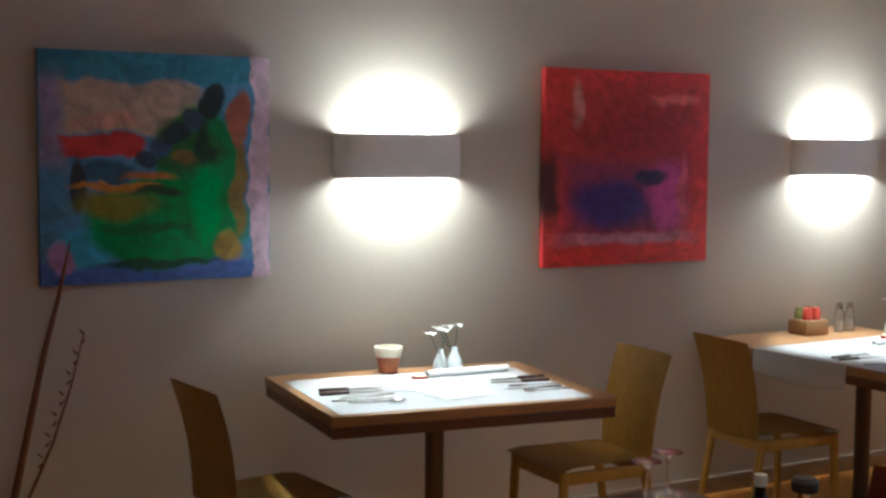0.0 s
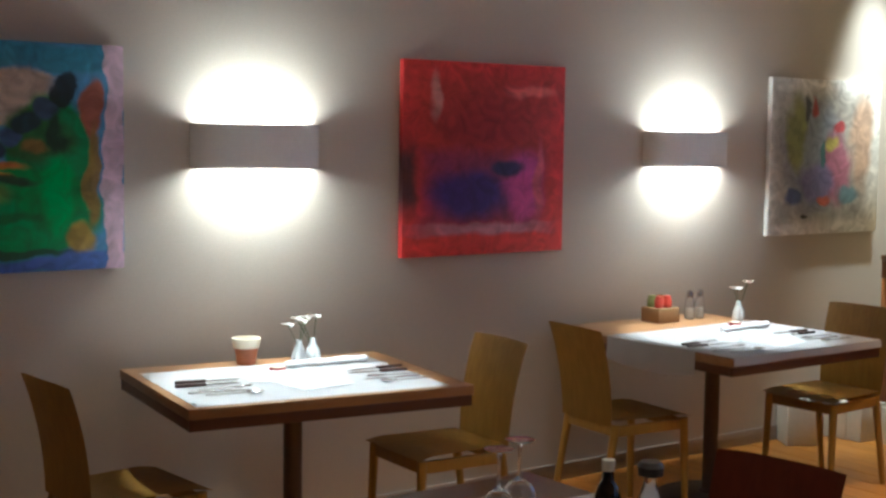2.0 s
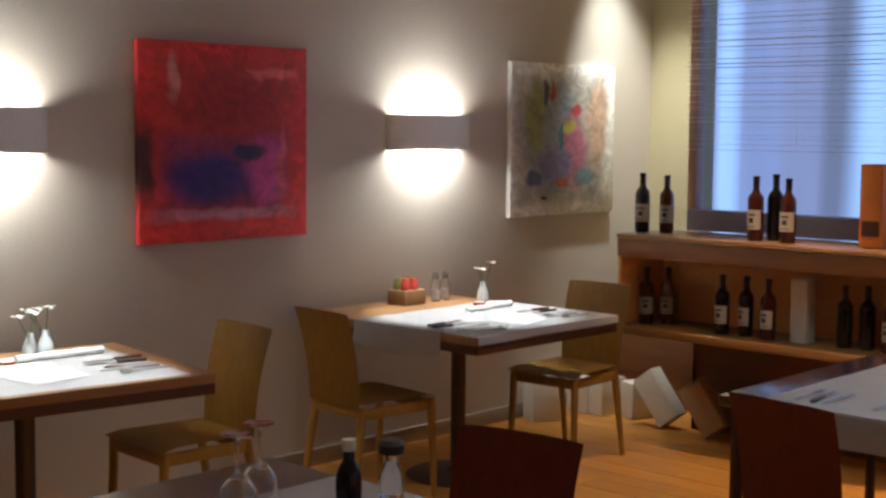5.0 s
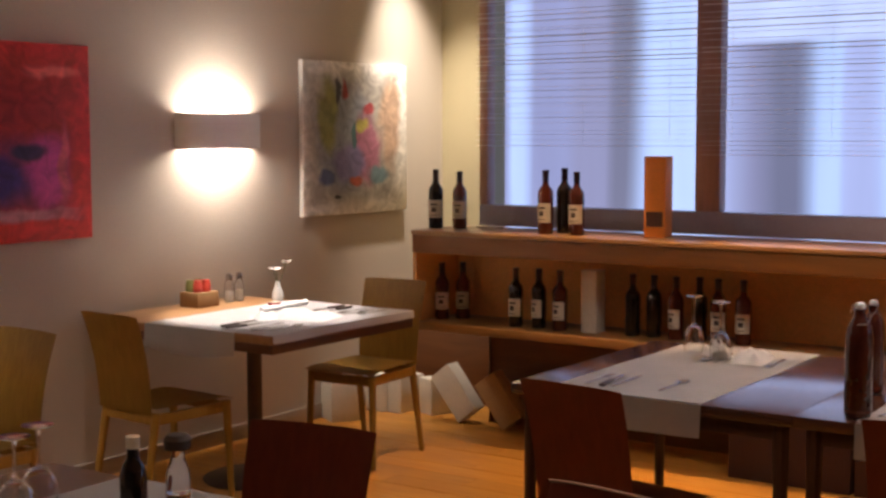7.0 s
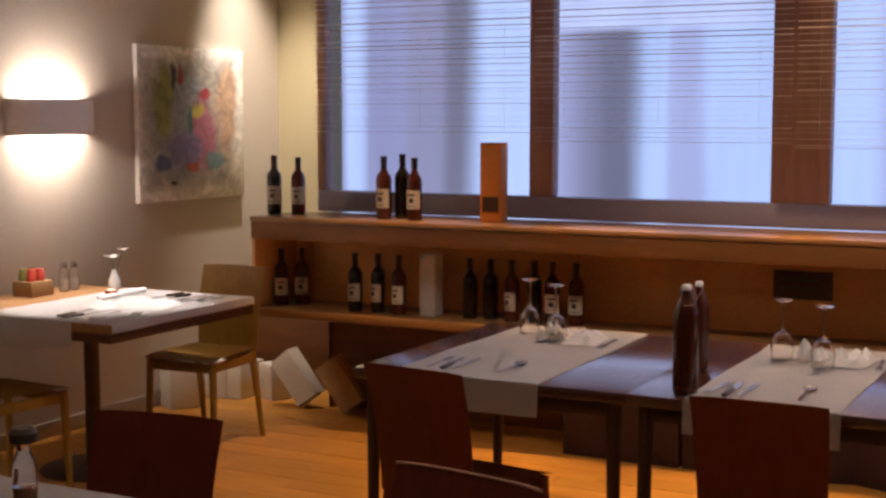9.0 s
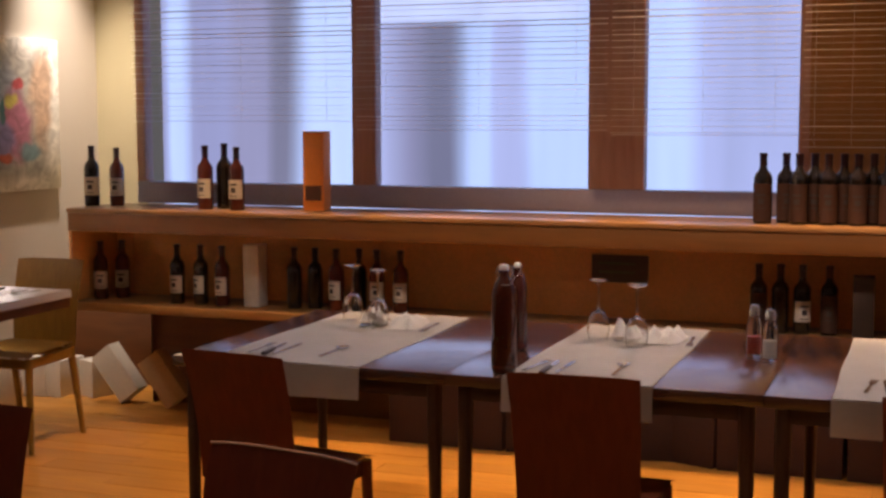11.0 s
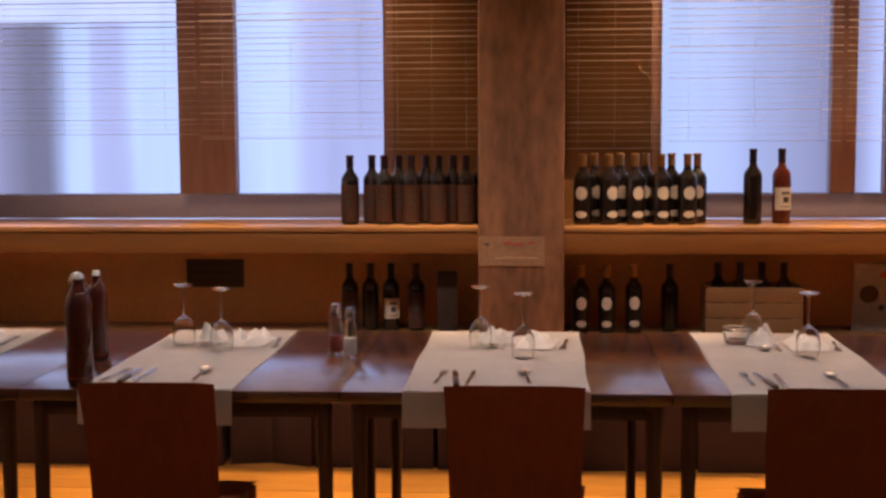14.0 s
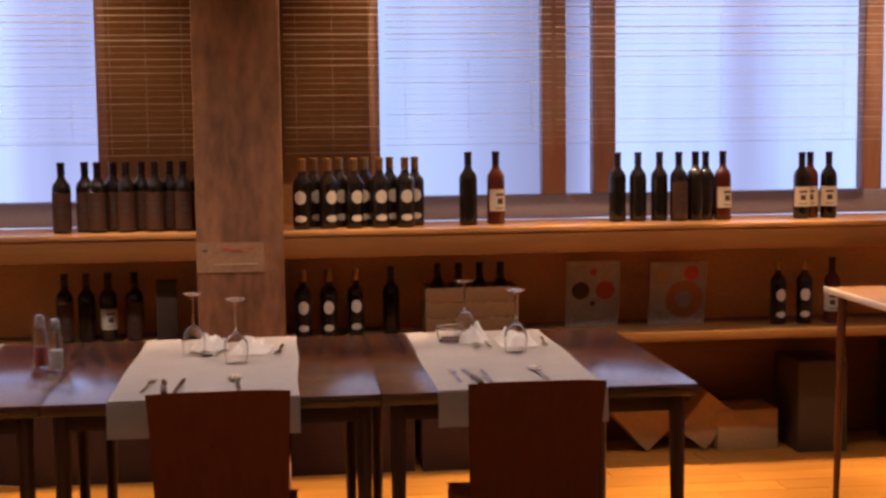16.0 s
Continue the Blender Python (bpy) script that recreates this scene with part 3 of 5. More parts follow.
ART1B = [
    ("square", 0.25, 0.59, 0.16, 0.050, 0.14, (0.38, 0.016, 0.012)),
    ("round", 0.27, 0.48, 0.11, 0.045, 0.25, (0.02, 0.06, 0.11)),
    ("round", 0.15, 0.42, 0.035, 0.12, 0.25, (0.014, 0.014, 0.02)),
    ("round", 0.43, 0.54, 0.060, 0.035, 0.2, (0.012, 0.030, 0.05)),
    ("round", 0.50, 0.60, 0.065, 0.040, 0.2, (0.03, 0.06, 0.14)),
    ("round", 0.57, 0.66, 0.065, 0.040, 0.2, (0.010, 0.028, 0.04)),
    ("round", 0.65, 0.72, 0.060, 0.045, 0.2, (0.03, 0.05, 0.10)),
    ("round", 0.73, 0.80, 0.055, 0.085, 0.15, (0.005, 0.014, 0.018)),
    ("round", 0.845, 0.72, 0.045, 0.12, 0.18, (0.25, 0.070, 0.030)),
    ("round", 0.855, 0.42, 0.040, 0.22, 0.18, (0.18, 0.12, 0.020)),
    ("round", 0.80, 0.15, 0.055, 0.07, 0.25, (0.26, 0.18, 0.020)),
    ("round", 0.31, 0.42, 0.19, 0.020, 0.3, (0.40, 0.16, 0.02)),
    ("round", 0.46, 0.47, 0.12, 0.018, 0.4, (0.34, 0.11, 0.02)),
    ("round", 0.30, 0.34, 0.16, 0.06, 0.5, (0.17, 0.16, 0.014)),
    ("round", 0.50, 0.40, 0.13, 0.022, 0.4, (0.010, 0.040, 0.014)),
    ("round", 0.62, 0.56, 0.05, 0.030, 0.4, (0.14, 0.09, 0.02)),
    ("round", 0.70, 0.62, 0.03, 0.09, 0.4, (0.006, 0.030, 0.014)),
    ("round", 0.44, 0.24, 0.22, 0.020, 0.4, (0.004, 0.10, 0.02)),
    ("round", 0.70, 0.33, 0.06, 0.16, 0.4, (0.006, 0.28, 0.05)),
    ("round", 0.50, 0.085, 0.26, 0.022, 0.3, (0.006, 0.05, 0.025)),
    ("square", 0.955, 0.50, 0.050, 0.56, 0.06, (0.46, 0.34, 0.42)),
]
painting(0.185, 1.035, 1.12, 1.933, painted("painting_green_boat", (0.07, 0.19, 0.36), 0.15, ART1 + ART1B, 1.1, 2.0),
         "abstract painting of a green and red boat-like form on blue")
ART2 = [
    ("square", 0.50, 0.62, 0.40, 0.30, 0.25, (0.26, 0.020, 0.016)),
    ("round", 0.52, 0.66, 0.26, 0.17, 0.5, (0.19, 0.010, 0.010)),
    ("square", 0.48, 0.34, 0.36, 0.19, 0.3, (0.12, 0.015, 0.05)),
    ("round", 0.40, 0.32, 0.25, 0.12, 0.4, (0.022, 0.012, 0.11)),
    ("round", 0.74, 0.35, 0.11, 0.17, 0.5, (0.32, 0.04, 0.18)),
    ("square", 0.02, 0.40, 0.05, 0.17, 0.5, (0.03, 0.012, 0.016)),
    ("round", 0.63, 0.46, 0.09, 0.04, 0.4, (0.012, 0.012, 0.05)),
]
ART2B = [
    ("square", 0.48, 0.14, 0.34, 0.025, 0.6, (0.30, 0.12, 0.16)),
    ("round", 0.18, 0.82, 0.025, 0.10, 0.5, (0.33, 0.14, 0.12)),
    ("round", 0.78, 0.86, 0.14, 0.03, 0.5, (0.42, 0.08, 0.07)),
    ("round", 0.83, 0.40, 0.03, 0.18, 0.5, (0.33, 0.06, 0.09)),
]
painting(2.28, 3.19, 1.10, 1.945, painted("painting_red", (0.36, 0.022, 0.022), 0.12, ART2 + ART2B, 1.3, 2.4),
         "abstract red painting with a dark blue and violet block")
ART3 = [
    ("square", 0.45, 0.50, 0.42, 0.42, 0.15, (0.27, 0.25, 0.23)),
    ("round", 0.38, 0.50, 0.26, 0.36, 0.3, (0.17, 0.19, 0.24)),
    ("round", 0.22, 0.64, 0.09, 0.24, 0.3, (0.17, 0.18, 0.05)),
    ("round", 0.58, 0.44, 0.13, 0.24, 0.3, (0.28, 0.09, 0.15)),
    ("round", 0.42, 0.34, 0.16, 0.12, 0.3, (0.14, 0.12, 0.26)),
    ("round", 0.36, 0.82, 0.03, 0.07, 0.3, (0.25, 0.02, 0.02)),
    ("round", 0.30, 0.80, 0.02, 0.09, 0.3, (0.02, 0.02, 0.03)),
    ("round", 0.60, 0.70, 0.06, 0.03, 0.3, (0.30, 0.03, 0.04)),
    ("round", 0.55, 0.60, 0.07, 0.05, 0.3, (0.30, 0.26, 0.05)),
]
ART3B = [
    ("round", 0.20, 0.24, 0.07, 0.05, 0.3, (0.05, 0.07, 0.16)),
    ("round", 0.48, 0.22, 0.06, 0.03, 0.3, (0.30, 0.06, 0.03)),
    ("round", 0.30, 0.12, 0.04, 0.012, 0.3, (0.02, 0.02, 0.02)),
    ("round", 0.70, 0.26, 0.10, 0.06, 0.3, (0.10, 0.18, 0.22)),
    ("round", 0.46, 0.52, 0.03, 0.10, 0.3, (0.03, 0.10, 0.11)),
    ("round", 0.82, 0.60, 0.10, 0.30, 0.4, (0.36, 0.24, 0.17)),
]
painting(4.64, 5.58, 1.115, 1.955, painted("painting_pale", (0.58, 0.56, 0.54), 0.16, ART3 + ART3B, 0.95, 1.75),
         "pale abstract painting with pink, yellow and blue-grey strokes")


# ---- wall washers ----
def washer(y):
    t = thing("wall_lamp", pose(WALLX, y, 1.572), "grey half-round wall lamp glowing brightly up and down", "wall lamp", "wall lamps")
    bm = bmesh.new()
    rows = []
    for z in (-0.086, 0.086):
        for rad in (1.0, 0.94):
            rows.append([bm.verts.new((0.125 * rad * math.sin(a) ** 0.6 if math.sin(a) > 0 else 0, 0.275 * rad * math.cos(a), z)) for a in [math.pi * i / 24 for i in range(25)]])
    o0, i0, o1, i1 = rows
    for a, c in ((o0, o1), (i1, i0), (o1, i1), (i0, o0)):
        for k in range(24):
            bm.faces.new((a[k], a[k + 1], c[k + 1], c[k]))
    part("shell", bm, LAMPBODY, t)
    part("back_plate", block((0.001, -0.20, -0.06), (0.012, 0.20, 0.06), 0.002), LAMPBODY, t)
    part("lamp_tube", tube([(0.045, -0.16, 0), (0.045, 0.16, 0)], [0.012], 10), BULB, t, "glowing lamp tube")


washer(1.588)
washer(4.008)


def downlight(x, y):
    t = thing("ceiling_spot", pose(x, y, 3.1), "small white ceiling ring added out of view for a lamp", "spotlight", "ceiling spots")
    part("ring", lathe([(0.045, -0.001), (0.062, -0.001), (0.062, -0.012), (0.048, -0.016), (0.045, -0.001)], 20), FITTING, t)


# a ring for every ceiling lamp, all added out of view
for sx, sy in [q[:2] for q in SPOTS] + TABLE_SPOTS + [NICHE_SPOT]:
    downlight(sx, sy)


# ---- furniture ----
def chair(m, mat, label, group, glint=None):
    """A plain wooden side chair; it faces +y, its back stands at y = 0."""
    c = thing("dining_chair", m, label, "chair", group)
    w = 0.185
    bm = bmesh.new()
    rows = []
    for i in range(9):
        f = i / 8
        z = 0.43 + 0.41 * f
        lean = -0.075 * f * f
        wide = 0.170 + 0.012 * f
        rows.append([bm.verts.new((wide * (-1 + k / 4), lean - 0.008 * (1 - (-1 + k / 4) ** 2) * f, z - 0.005 * f * (abs(-1 + k / 4) ** 4))) for k in range(9)])
    for a, d in zip(rows, rows[1:]):
        for k in range(8):
            bm.faces.new((a[k], a[k + 1], d[k + 1], d[k]))
    bmesh.ops.solidify(bm, geom=bm.faces[:], thickness=0.016)
    back = part("backrest", bm, mat, c)
    # pale strip drawn for the glint along the top of the back
    if glint:
        rim = [(0.182 * (-1 + k / 8), -0.075 - 0.008 * (1 - (-1 + k / 8) ** 2) + 0.002, 0.8415 - 0.005 * abs(-1 + k / 8) ** 4) for k in range(17)]
        part("top_edge", tube(rim, [0.0028], 8), glint, back, "pale strip painted as the glint on the top edge")
    bm = bmesh.new()
    rows = []
    for i in range(7):
        f = i / 6
        rows.append([bm.verts.new(((0.175 + 0.025 * f) * (-1 + k / 4), 0.02 + 0.40 * f, 0.455 - 0.012 * math.sin(math.pi * f) * (1 - (-1 + k / 4) ** 2) - (0.012 if i == 6 else 0))) for k in range(9)])
    for a, d in zip(rows, rows[1:]):
        for k in range(8):
            bm.faces.new((a[k], a[k + 1], d[k + 1], d[k]))
    bmesh.ops.solidify(bm, geom=bm.faces[:], thickness=0.018)
    part("seat", bm, mat, c)
    for sx in (-1, 1):
        part("leg", tube([(sx * 0.175, 0.39, 0.435), (sx * 0.185, 0.405, 0.0)], [0.019, 0.013], 10), mat, c)
        part("leg", tube([(sx * 0.160, 0.03, 0.435), (sx * 0.170, -0.045, 0.0)], [0.019, 0.013], 10), mat, c)
        part("side_rail", block((sx * 0.165 - 0.010, 0.04, 0.385), (sx * 0.165 + 0.010, 0.38, 0.43), 0.003), mat, c)
    part("front_rail", block((-0.17, 0.375, 0.385), (0.17, 0.395, 0.43), 0.003), mat, c)
    part("back_rail", block((-0.15, 0.015, 0.385), (0.15, 0.035, 0.43), 0.003), mat, c)
    return c


def table(x0, x1, y0, y1, mat, label, group="", pedestal=True, turn=0):
    t = thing("dining_table", pose((x0 + x1) / 2, (y0 + y1) / 2, 0, 0, 0, turn), label, "table", group)
    w, d = (x1 - x0) / 2, (y1 - y0) / 2
    part("tabletop", block((-w, -d, 0.715), (w, d, 0.75), 0.002), mat, t)
    if not pedestal:
        for s in (-1, 1):
            part("apron", block((-w + 0.07, s * (d - 0.05) - 0.010, 0.665), (w - 0.07, s * (d - 0.05) + 0.010, 0.714), 0.002), DARKLEG, t)
            for q in (-1, 1):
                part("leg", tube([(s * (w - 0.05), q * (d - 0.05), 0.714), (s * (w - 0.045), q * (d - 0.045), 0.0)], [0.024, 0.016], 10), DARKLEG, t)
        return t
    for q in (-1, 1):
        part("edge_board", block((q * (w - 0.014) - 0.010, -d + 0.004, 0.676), (q * (w - 0.014) + 0.010, d - 0.004, 0.7145), 0.002), EDGE, t, "dark edge board")
        part("edge_board", block((-w + 0.026, q * (d - 0.014) - 0.010, 0.676), (w - 0.026, q * (d - 0.014) + 0.010, 0.7145), 0.002), EDGE, t, "dark edge board")
    part("support_plate", block((-0.22, -0.22, 0.700), (0.22, 0.22, 0.714), 0.002), IRON, t)
    part("column", lathe([(0.045, 0.699), (0.034, 0.68), (0.034, 0.04), (0.05, 0.03), (0.05, 0.022)], 20), IRON, t)
    part("foot_plate", lathe([(0.0, 0.0), (0.235, 0.0), (0.24, 0.006), (0.225, 0.014), (0.06, 0.024), (0.0, 0.024)], 30), IRON, t)
    return t


def runner(x0, x1, y0, y1, hang0, hang1, along, label):
    """A cloth runner that lies on a tabletop and hangs over one or both ends."""
    t = thing("table_runner", pose((x0 + x1) / 2, (y0 + y1) / 2, 0.751), label, "runner", "table runners")
    span = (y1 - y0) if along == "y" else (x1 - x0)
    wide = ((x1 - x0) if along == "y" else (y1 - y0)) / 2
    prof = []
    if hang0:
        for i in range(6):
            prof.append((-span / 2 - 0.004 - 0.006 * (1 - i / 5), -hang0 + hang0 * i / 5))
    for i in range(25):
        prof.append((-span / 2 + span * i / 24, 0.0022))
    if hang1:
        for i in range(6):
            prof.append((span / 2 + 0.004 + 0.006 * i / 5, -hang1 * i / 5))
    for name, rim in (("cloth_top", [q for q in prof if q[1] > 0]), ("cloth_fall", [q for q in prof if q[1] <= 0 and q[0] < 0]), ("cloth_fall", [q for q in prof if q[1] <= 0 and q[0] > 0])):
        if not rim:
            continue
        bm = bmesh.new()
        rows = []
        for s, z in rim:
            row = []
            for k in range(13):
                u = -1 + k / 6
                wob = 0.0012 * noise.noise((s * 7, u * 3 + x0 * 3, z * 6)) if z > 0 else 0
                sag = 0.02 * min(0, z) * math.cos(u * 1.5)
                out = 0.004 * math.sin(u * 5 + x0) * (-z / 0.1) if z < 0 else 0
                row.append(bm.verts.new((u * wide + 0.003 * math.sin(s * 9 + u), s + (out if s > 0 else -abs(out)), z + wob + sag)))
            rows.append(row)
        part(name, sheet_of(rows, bm), RUNNER, t)
    return t


def sheet_of(rows, bm):
    for a, d in zip(rows, rows[1:]):
        for k in range(len(a) - 1):
            bm.faces.new((a[k], a[k + 1], d[k + 1], d[k]))
    bmesh.ops.solidify(bm, geom=bm.faces[:], thickness=0.0016)
    return bm


def cloth_cover(x0, x1, y0, y1, front, end, label, base=pose(0, 0, 0.751)):
    """A cloth over a table, hanging a little over its front side and over one end."""
    t = thing("table_cloth", base, label, "tablecloth", "cloths on the wall tables")
    bm = bmesh.new()
    rows = [[bm.verts.new((x0 + (x1 - x0) * i / 16 + 0.004 * math.sin(k * 0.9 + y0) * (i == 0), y0 + (y1 - y0) * k / 20, 0.0025 + 0.0012 * noise.noise((i * 0.4, k * 0.4, y0)))) for k in range(21)] for i in range(17)]
    part("top", sheet_of(rows, bm), CLOTH, t)
    if front:
        bm = bmesh.new()
        rows = [[bm.verts.new((x1 + 0.004 + 0.003 * i / 4 + 0.003 * math.sin(k * 0.7) * i / 4, y0 + (y1 - y0) * k / 20, 0.0025 - front * i / 4 * (1 + 0.06 * math.sin(k * 0.5)))) for k in range(21)] for i in range(5)]
        part("front_fall", sheet_of(rows, bm), CLOTH, t)
    if end:
        bm = bmesh.new()
        rows = [[bm.verts.new((x0 + (x1 - x0) * 0.72 * k / 14, y0 - 0.004 - 0.006 * i / 6 - 0.005 * math.sin(k * 0.8) * i / 6, 0.0025 - end * i / 6 * (0.72 + 0.28 * math.sin(math.pi * (k + 2) / 18)))) for k in range(15)] for i in range(7)]
        part("end_fall", sheet_of(rows, bm), CLOTH, t)


TABLE_GROUP = "tables along the plaster wall"
WT = pose(-4.235, 1.455, 0, 0, 0, -8)
table(-4.64, -3.83, 0.935, 1.975, TABLE, "square brown wooden restaurant table laid for two", TABLE_GROUP, turn=-8)
table(-4.72, -3.64, 3.13, 4.10, TABLE, "square brown wooden restaurant table laid for two by the corner", TABLE_GROUP)
cloth_cover(-0.27, 0.39, -0.49, 0.43, 0.0, 0.0, "white table cloth laid over most of the wooden table", WT @ pose(0, 0, 0.751))
cloth_cover(-4.36, -3.64, 3.13, 4.09, 0.032, 0.12, "white table cloth hanging over the end of the table")
for i, (x0, x1) in enumerate(((-2.34, -1.40), (-1.3985, -0.46), (-0.4585, 0.48), (0.4815, 1.40))):
    table(x0, x1, 2.82, 3.90, DARKTABLE, "dark polished wooden table pushed into a long row", "long row of tables", False)
for x0, x1 in ((-2.20, -1.68), (-1.22, -0.77), (-0.28, 0.25), (0.64, 1.13)):
    runner(x0, x1, 2.82, 3.90, 0.10, 0.0, "y", "off-white cloth runner across the dark table, hanging over the edge")
table(-2.72, -1.05, 0.40, 1.28, DARKTABLE, "dark wooden table with glasses and bottles standing on it", "near tables")
runner(-2.46, -1.92, 0.40, 1.28, 0.08, 0.08, "y", "white cloth runner across the dark wooden table")

BROWN = "plain brown bent-wood dining chair beside the wall table"
chair(pose(-4.20, 0.60, 0, 0, 0, 4), CHAIR, BROWN, "chairs at the wall tables")
chair(pose(-4.14, 2.26, 0, 0, 0, 176), CHAIR, BROWN, "chairs at the wall tables")
chair(pose(-4.22, 2.88, 0, 0, 0, -5), CHAIR, BROWN, "chairs at the wall tables")
chair(pose(-4.03, 4.42, 0, 0, 0, 183), CHAIR, BROWN, "chairs at the wall tables")
DARK = "wooden dining chair at the long table row, darkened as shaded"
for cx, rz in ((-1.93, -8), (-0.92, 1), (0.045, 0), (0.868, -1)):
    chair(pose(cx, 2.56, 0, 0, 0, rz), SHADEDCHAIR, DARK, "chairs at the long table")
NEARC = "wooden dining chair standing at the near table, darkened as shaded"
chair(pose(-2.19, 1.58, 0, 0, 0, 188), SHADEDCHAIR, NEARC, "chairs at the near table")
chair(pose(-1.26, 1.375, 0.0, 0, 0, 170) @ Matrix.Diagonal((1, 1, 1.015, 1)), SHADEDCHAIR, NEARC, "chairs at the near table", EDGEGLINT)


# ---- bottles ----
def bottle_masters():
    """Claret bottles of a few looks, built once."""
    made = {}
    base = [(0.0, 0.006), (0.020, 0.002), (0.034, 0.0), (0.0365, 0.006), (0.0375, 0.02), (0.0375, 0.185), (0.036, 0.200), (0.030, 0.214), (0.020, 0.226), (0.0155, 0.236), (0.0145, 0.250), (0.0142, 0.288), (0.0160, 0.290), (0.0160, 0.297), (0.0120, 0.300), (0.0, 0.300)]
    looks = {
        "plain": (WINE, FOIL, None, "dark wine bottle with dark foil cap"),
        "white": (WINE, FOIL, LABEL, "dark wine bottle with a white label"),
        "red": (REDBOTTLE, FOIL, LABEL, "reddish-brown wine bottle with a pale label"),
        "brown": (WINE, FOIL, GREYLABEL, "dark wine bottle with a brown paper label"),
        "gold": (WINE, GOLDFOIL, "round", "dark wine bottle with round cream label and gold foil"),
        "green": (GREENBOTTLE, FOIL, LABEL, "dark green wine bottle with a pale label"),
    }
    for key, (mat, foil, lab, label) in looks.items():
        t = thing("wine_bottle", pose(0, 0, -5), label, "bottle", "wine bottles")
        gb = part("glass_body", lathe(base, 22), mat, t)
        part("foil_cap", lathe([(0.0147, 0.247), (0.0152, 0.248), (0.0150, 0.287), (0.0166, 0.289), (0.0166, 0.298), (0.0125, 0.3012), (0.0, 0.3012)], 22), foil, t)
        if lab == "round":
            for zc, hh in ((0.135, 0.028), (0.045, 0.014)):
                bm = bmesh.new()
                cols = []
                for i in range(11):
                    a = -0.62 + 1.24 * i / 10
                    h = hh * math.sqrt(max(0.02, 1 - (a / 0.64) ** 2))
                    cols.append([bm.verts.new((0.0380 * math.sin(a), -0.0380 * math.cos(a), zc + h * q)) for q in (-1, -0.4, 0.4, 1)])
                for a, d in zip(cols, cols[1:]):
                    for k in range(3):
                        bm.faces.new((a[k], a[k + 1], d[k + 1], d[k]))
                part("label_front", bm, LABEL, gb, "rounded cream paper label")
        elif lab is not None:
            bm = bmesh.new()
            cols = [[bm.verts.new((0.0380 * math.sin(a), -0.0380 * math.cos(a), z)) for z in ((0.055, 0.145) if lab is LABEL else (0.012, 0.172))] for a in [-1.25 + 2.5 * i / 12 for i in range(13)]]
            for a, d in zip(cols, cols[1:]):
                bm.faces.new((a[0], a[1], d[1], d[0]))
            part("label_front", bm, lab, gb)
            bm = bmesh.new()
            for z0, z1, aa in ((0.118, 0.128, 0.5), (0.085, 0.108, 0.32), (0.066, 0.070, 0.55)):
                cols = [[bm.verts.new((0.0384 * math.sin(a), -0.0384 * math.cos(a), z)) for z in (z0, z1)] for a in [-aa + 2 * aa * i / 6 for i in range(7)]]
                for a, d in zip(cols, cols[1:]):
                    bm.faces.new((a[0], a[1], d[1], d[0]))
            part("label_print", bm, INK, gb)
        made[key] = t
    return made


BOTTLES = bottle_masters()


def bottle(key, x, y, z, size=1.0, wide=1.0):
    ob = copy_thing(BOTTLES[key], pose(x, y, z, 0, 0, random.uniform(-25, 25)) @ Matrix.Diagonal((size * wide, size * wide, size, 1)))
    return ob


LZ, SZ = 1.0755, 0.6055
# on the ledge, from the corner to the pillar
for key, x, y, s in (("white", -4.00, 4.80, 1.0), ("red", -3.88, 4.84, 0.97), ("red", -3.33, 4.76, 1.02), ("plain", -3.27, 4.84, 1.05), ("red", -3.16, 4.76, 1.0)):
    bottle(key, x, y, LZ, s)
for i in range(10):
    bottle("brown", -0.70 + 0.058 * i + (0.03 if i else 0), 4.76 + 0.05 * (i % 2), LZ, 0.97, 1.06)
for i in range(5):
    for j in range(2):
        bottle("gold", 0.285 + 0.108 * i + 0.050 * j, 4.74 + 0.085 * j, LZ, 0.98, 1.10)
for key, x, s in (("plain", 0.992, 1.04), ("red", 1.115, 1.04), ("plain", 1.655, 1.0), ("plain", 1.745, 1.0), ("plain", 1.84, 1.0), ("brown", 1.915, 1.0), ("plain", 1.995, 1.0),
                  ("plain", 2.045, 1.0), ("red", 2.12, 1.0), ("white", 2.475, 0.97), ("red", 2.525, 0.97), ("white", 2.605, 0.97)):
    bottle(key, x, 4.80 + random.uniform(-0.02, 0.03), LZ, s)
# on the lower shelf
for key, x, y in (("red", -3.975, 4.82), ("red", -3.90, 4.90), ("white", -3.52, 4.80), ("white", -3.40, 4.82), ("red", -3.27, 4.80), ("plain", -2.90, 4.84), ("plain", -2.80, 4.86), ("red", -2.68, 4.84), ("plain", -2.58, 4.88),
                  ("red", -2.48, 4.86), ("red", -2.36, 4.86), ("brown", -0.72, 4.86), ("plain", -0.63, 4.86), ("white", -0.54, 4.86), ("brown", -0.43, 4.86), ("gold", 0.28, 4.80), ("gold", 0.39, 4.80), ("gold", 0.505, 4.82),
                  ("plain", 0.66, 4.86), ("gold", 2.384, 4.82), ("gold", 2.504, 4.82), ("red", 2.632, 4.82)):
    bottle(key, x, y, SZ, 0.97)


def carton(name, m, size, mat, label, lid=True, category="box"):
    t = thing(name, m, label, category)
    w, d, h = size
    part("body", block((-w / 2, -d / 2, 0), (w / 2, d / 2, h - 0.004), 0.003), mat, t)
    if lid:
        part("flap", block((-w / 2, -d / 2, h - 0.0035), (-0.001, d / 2, h), 0.001), mat, t)
        part("flap", block((0.001, -d / 2, h - 0.0035), (w / 2, d / 2, h), 0.001), mat, t)
    return t


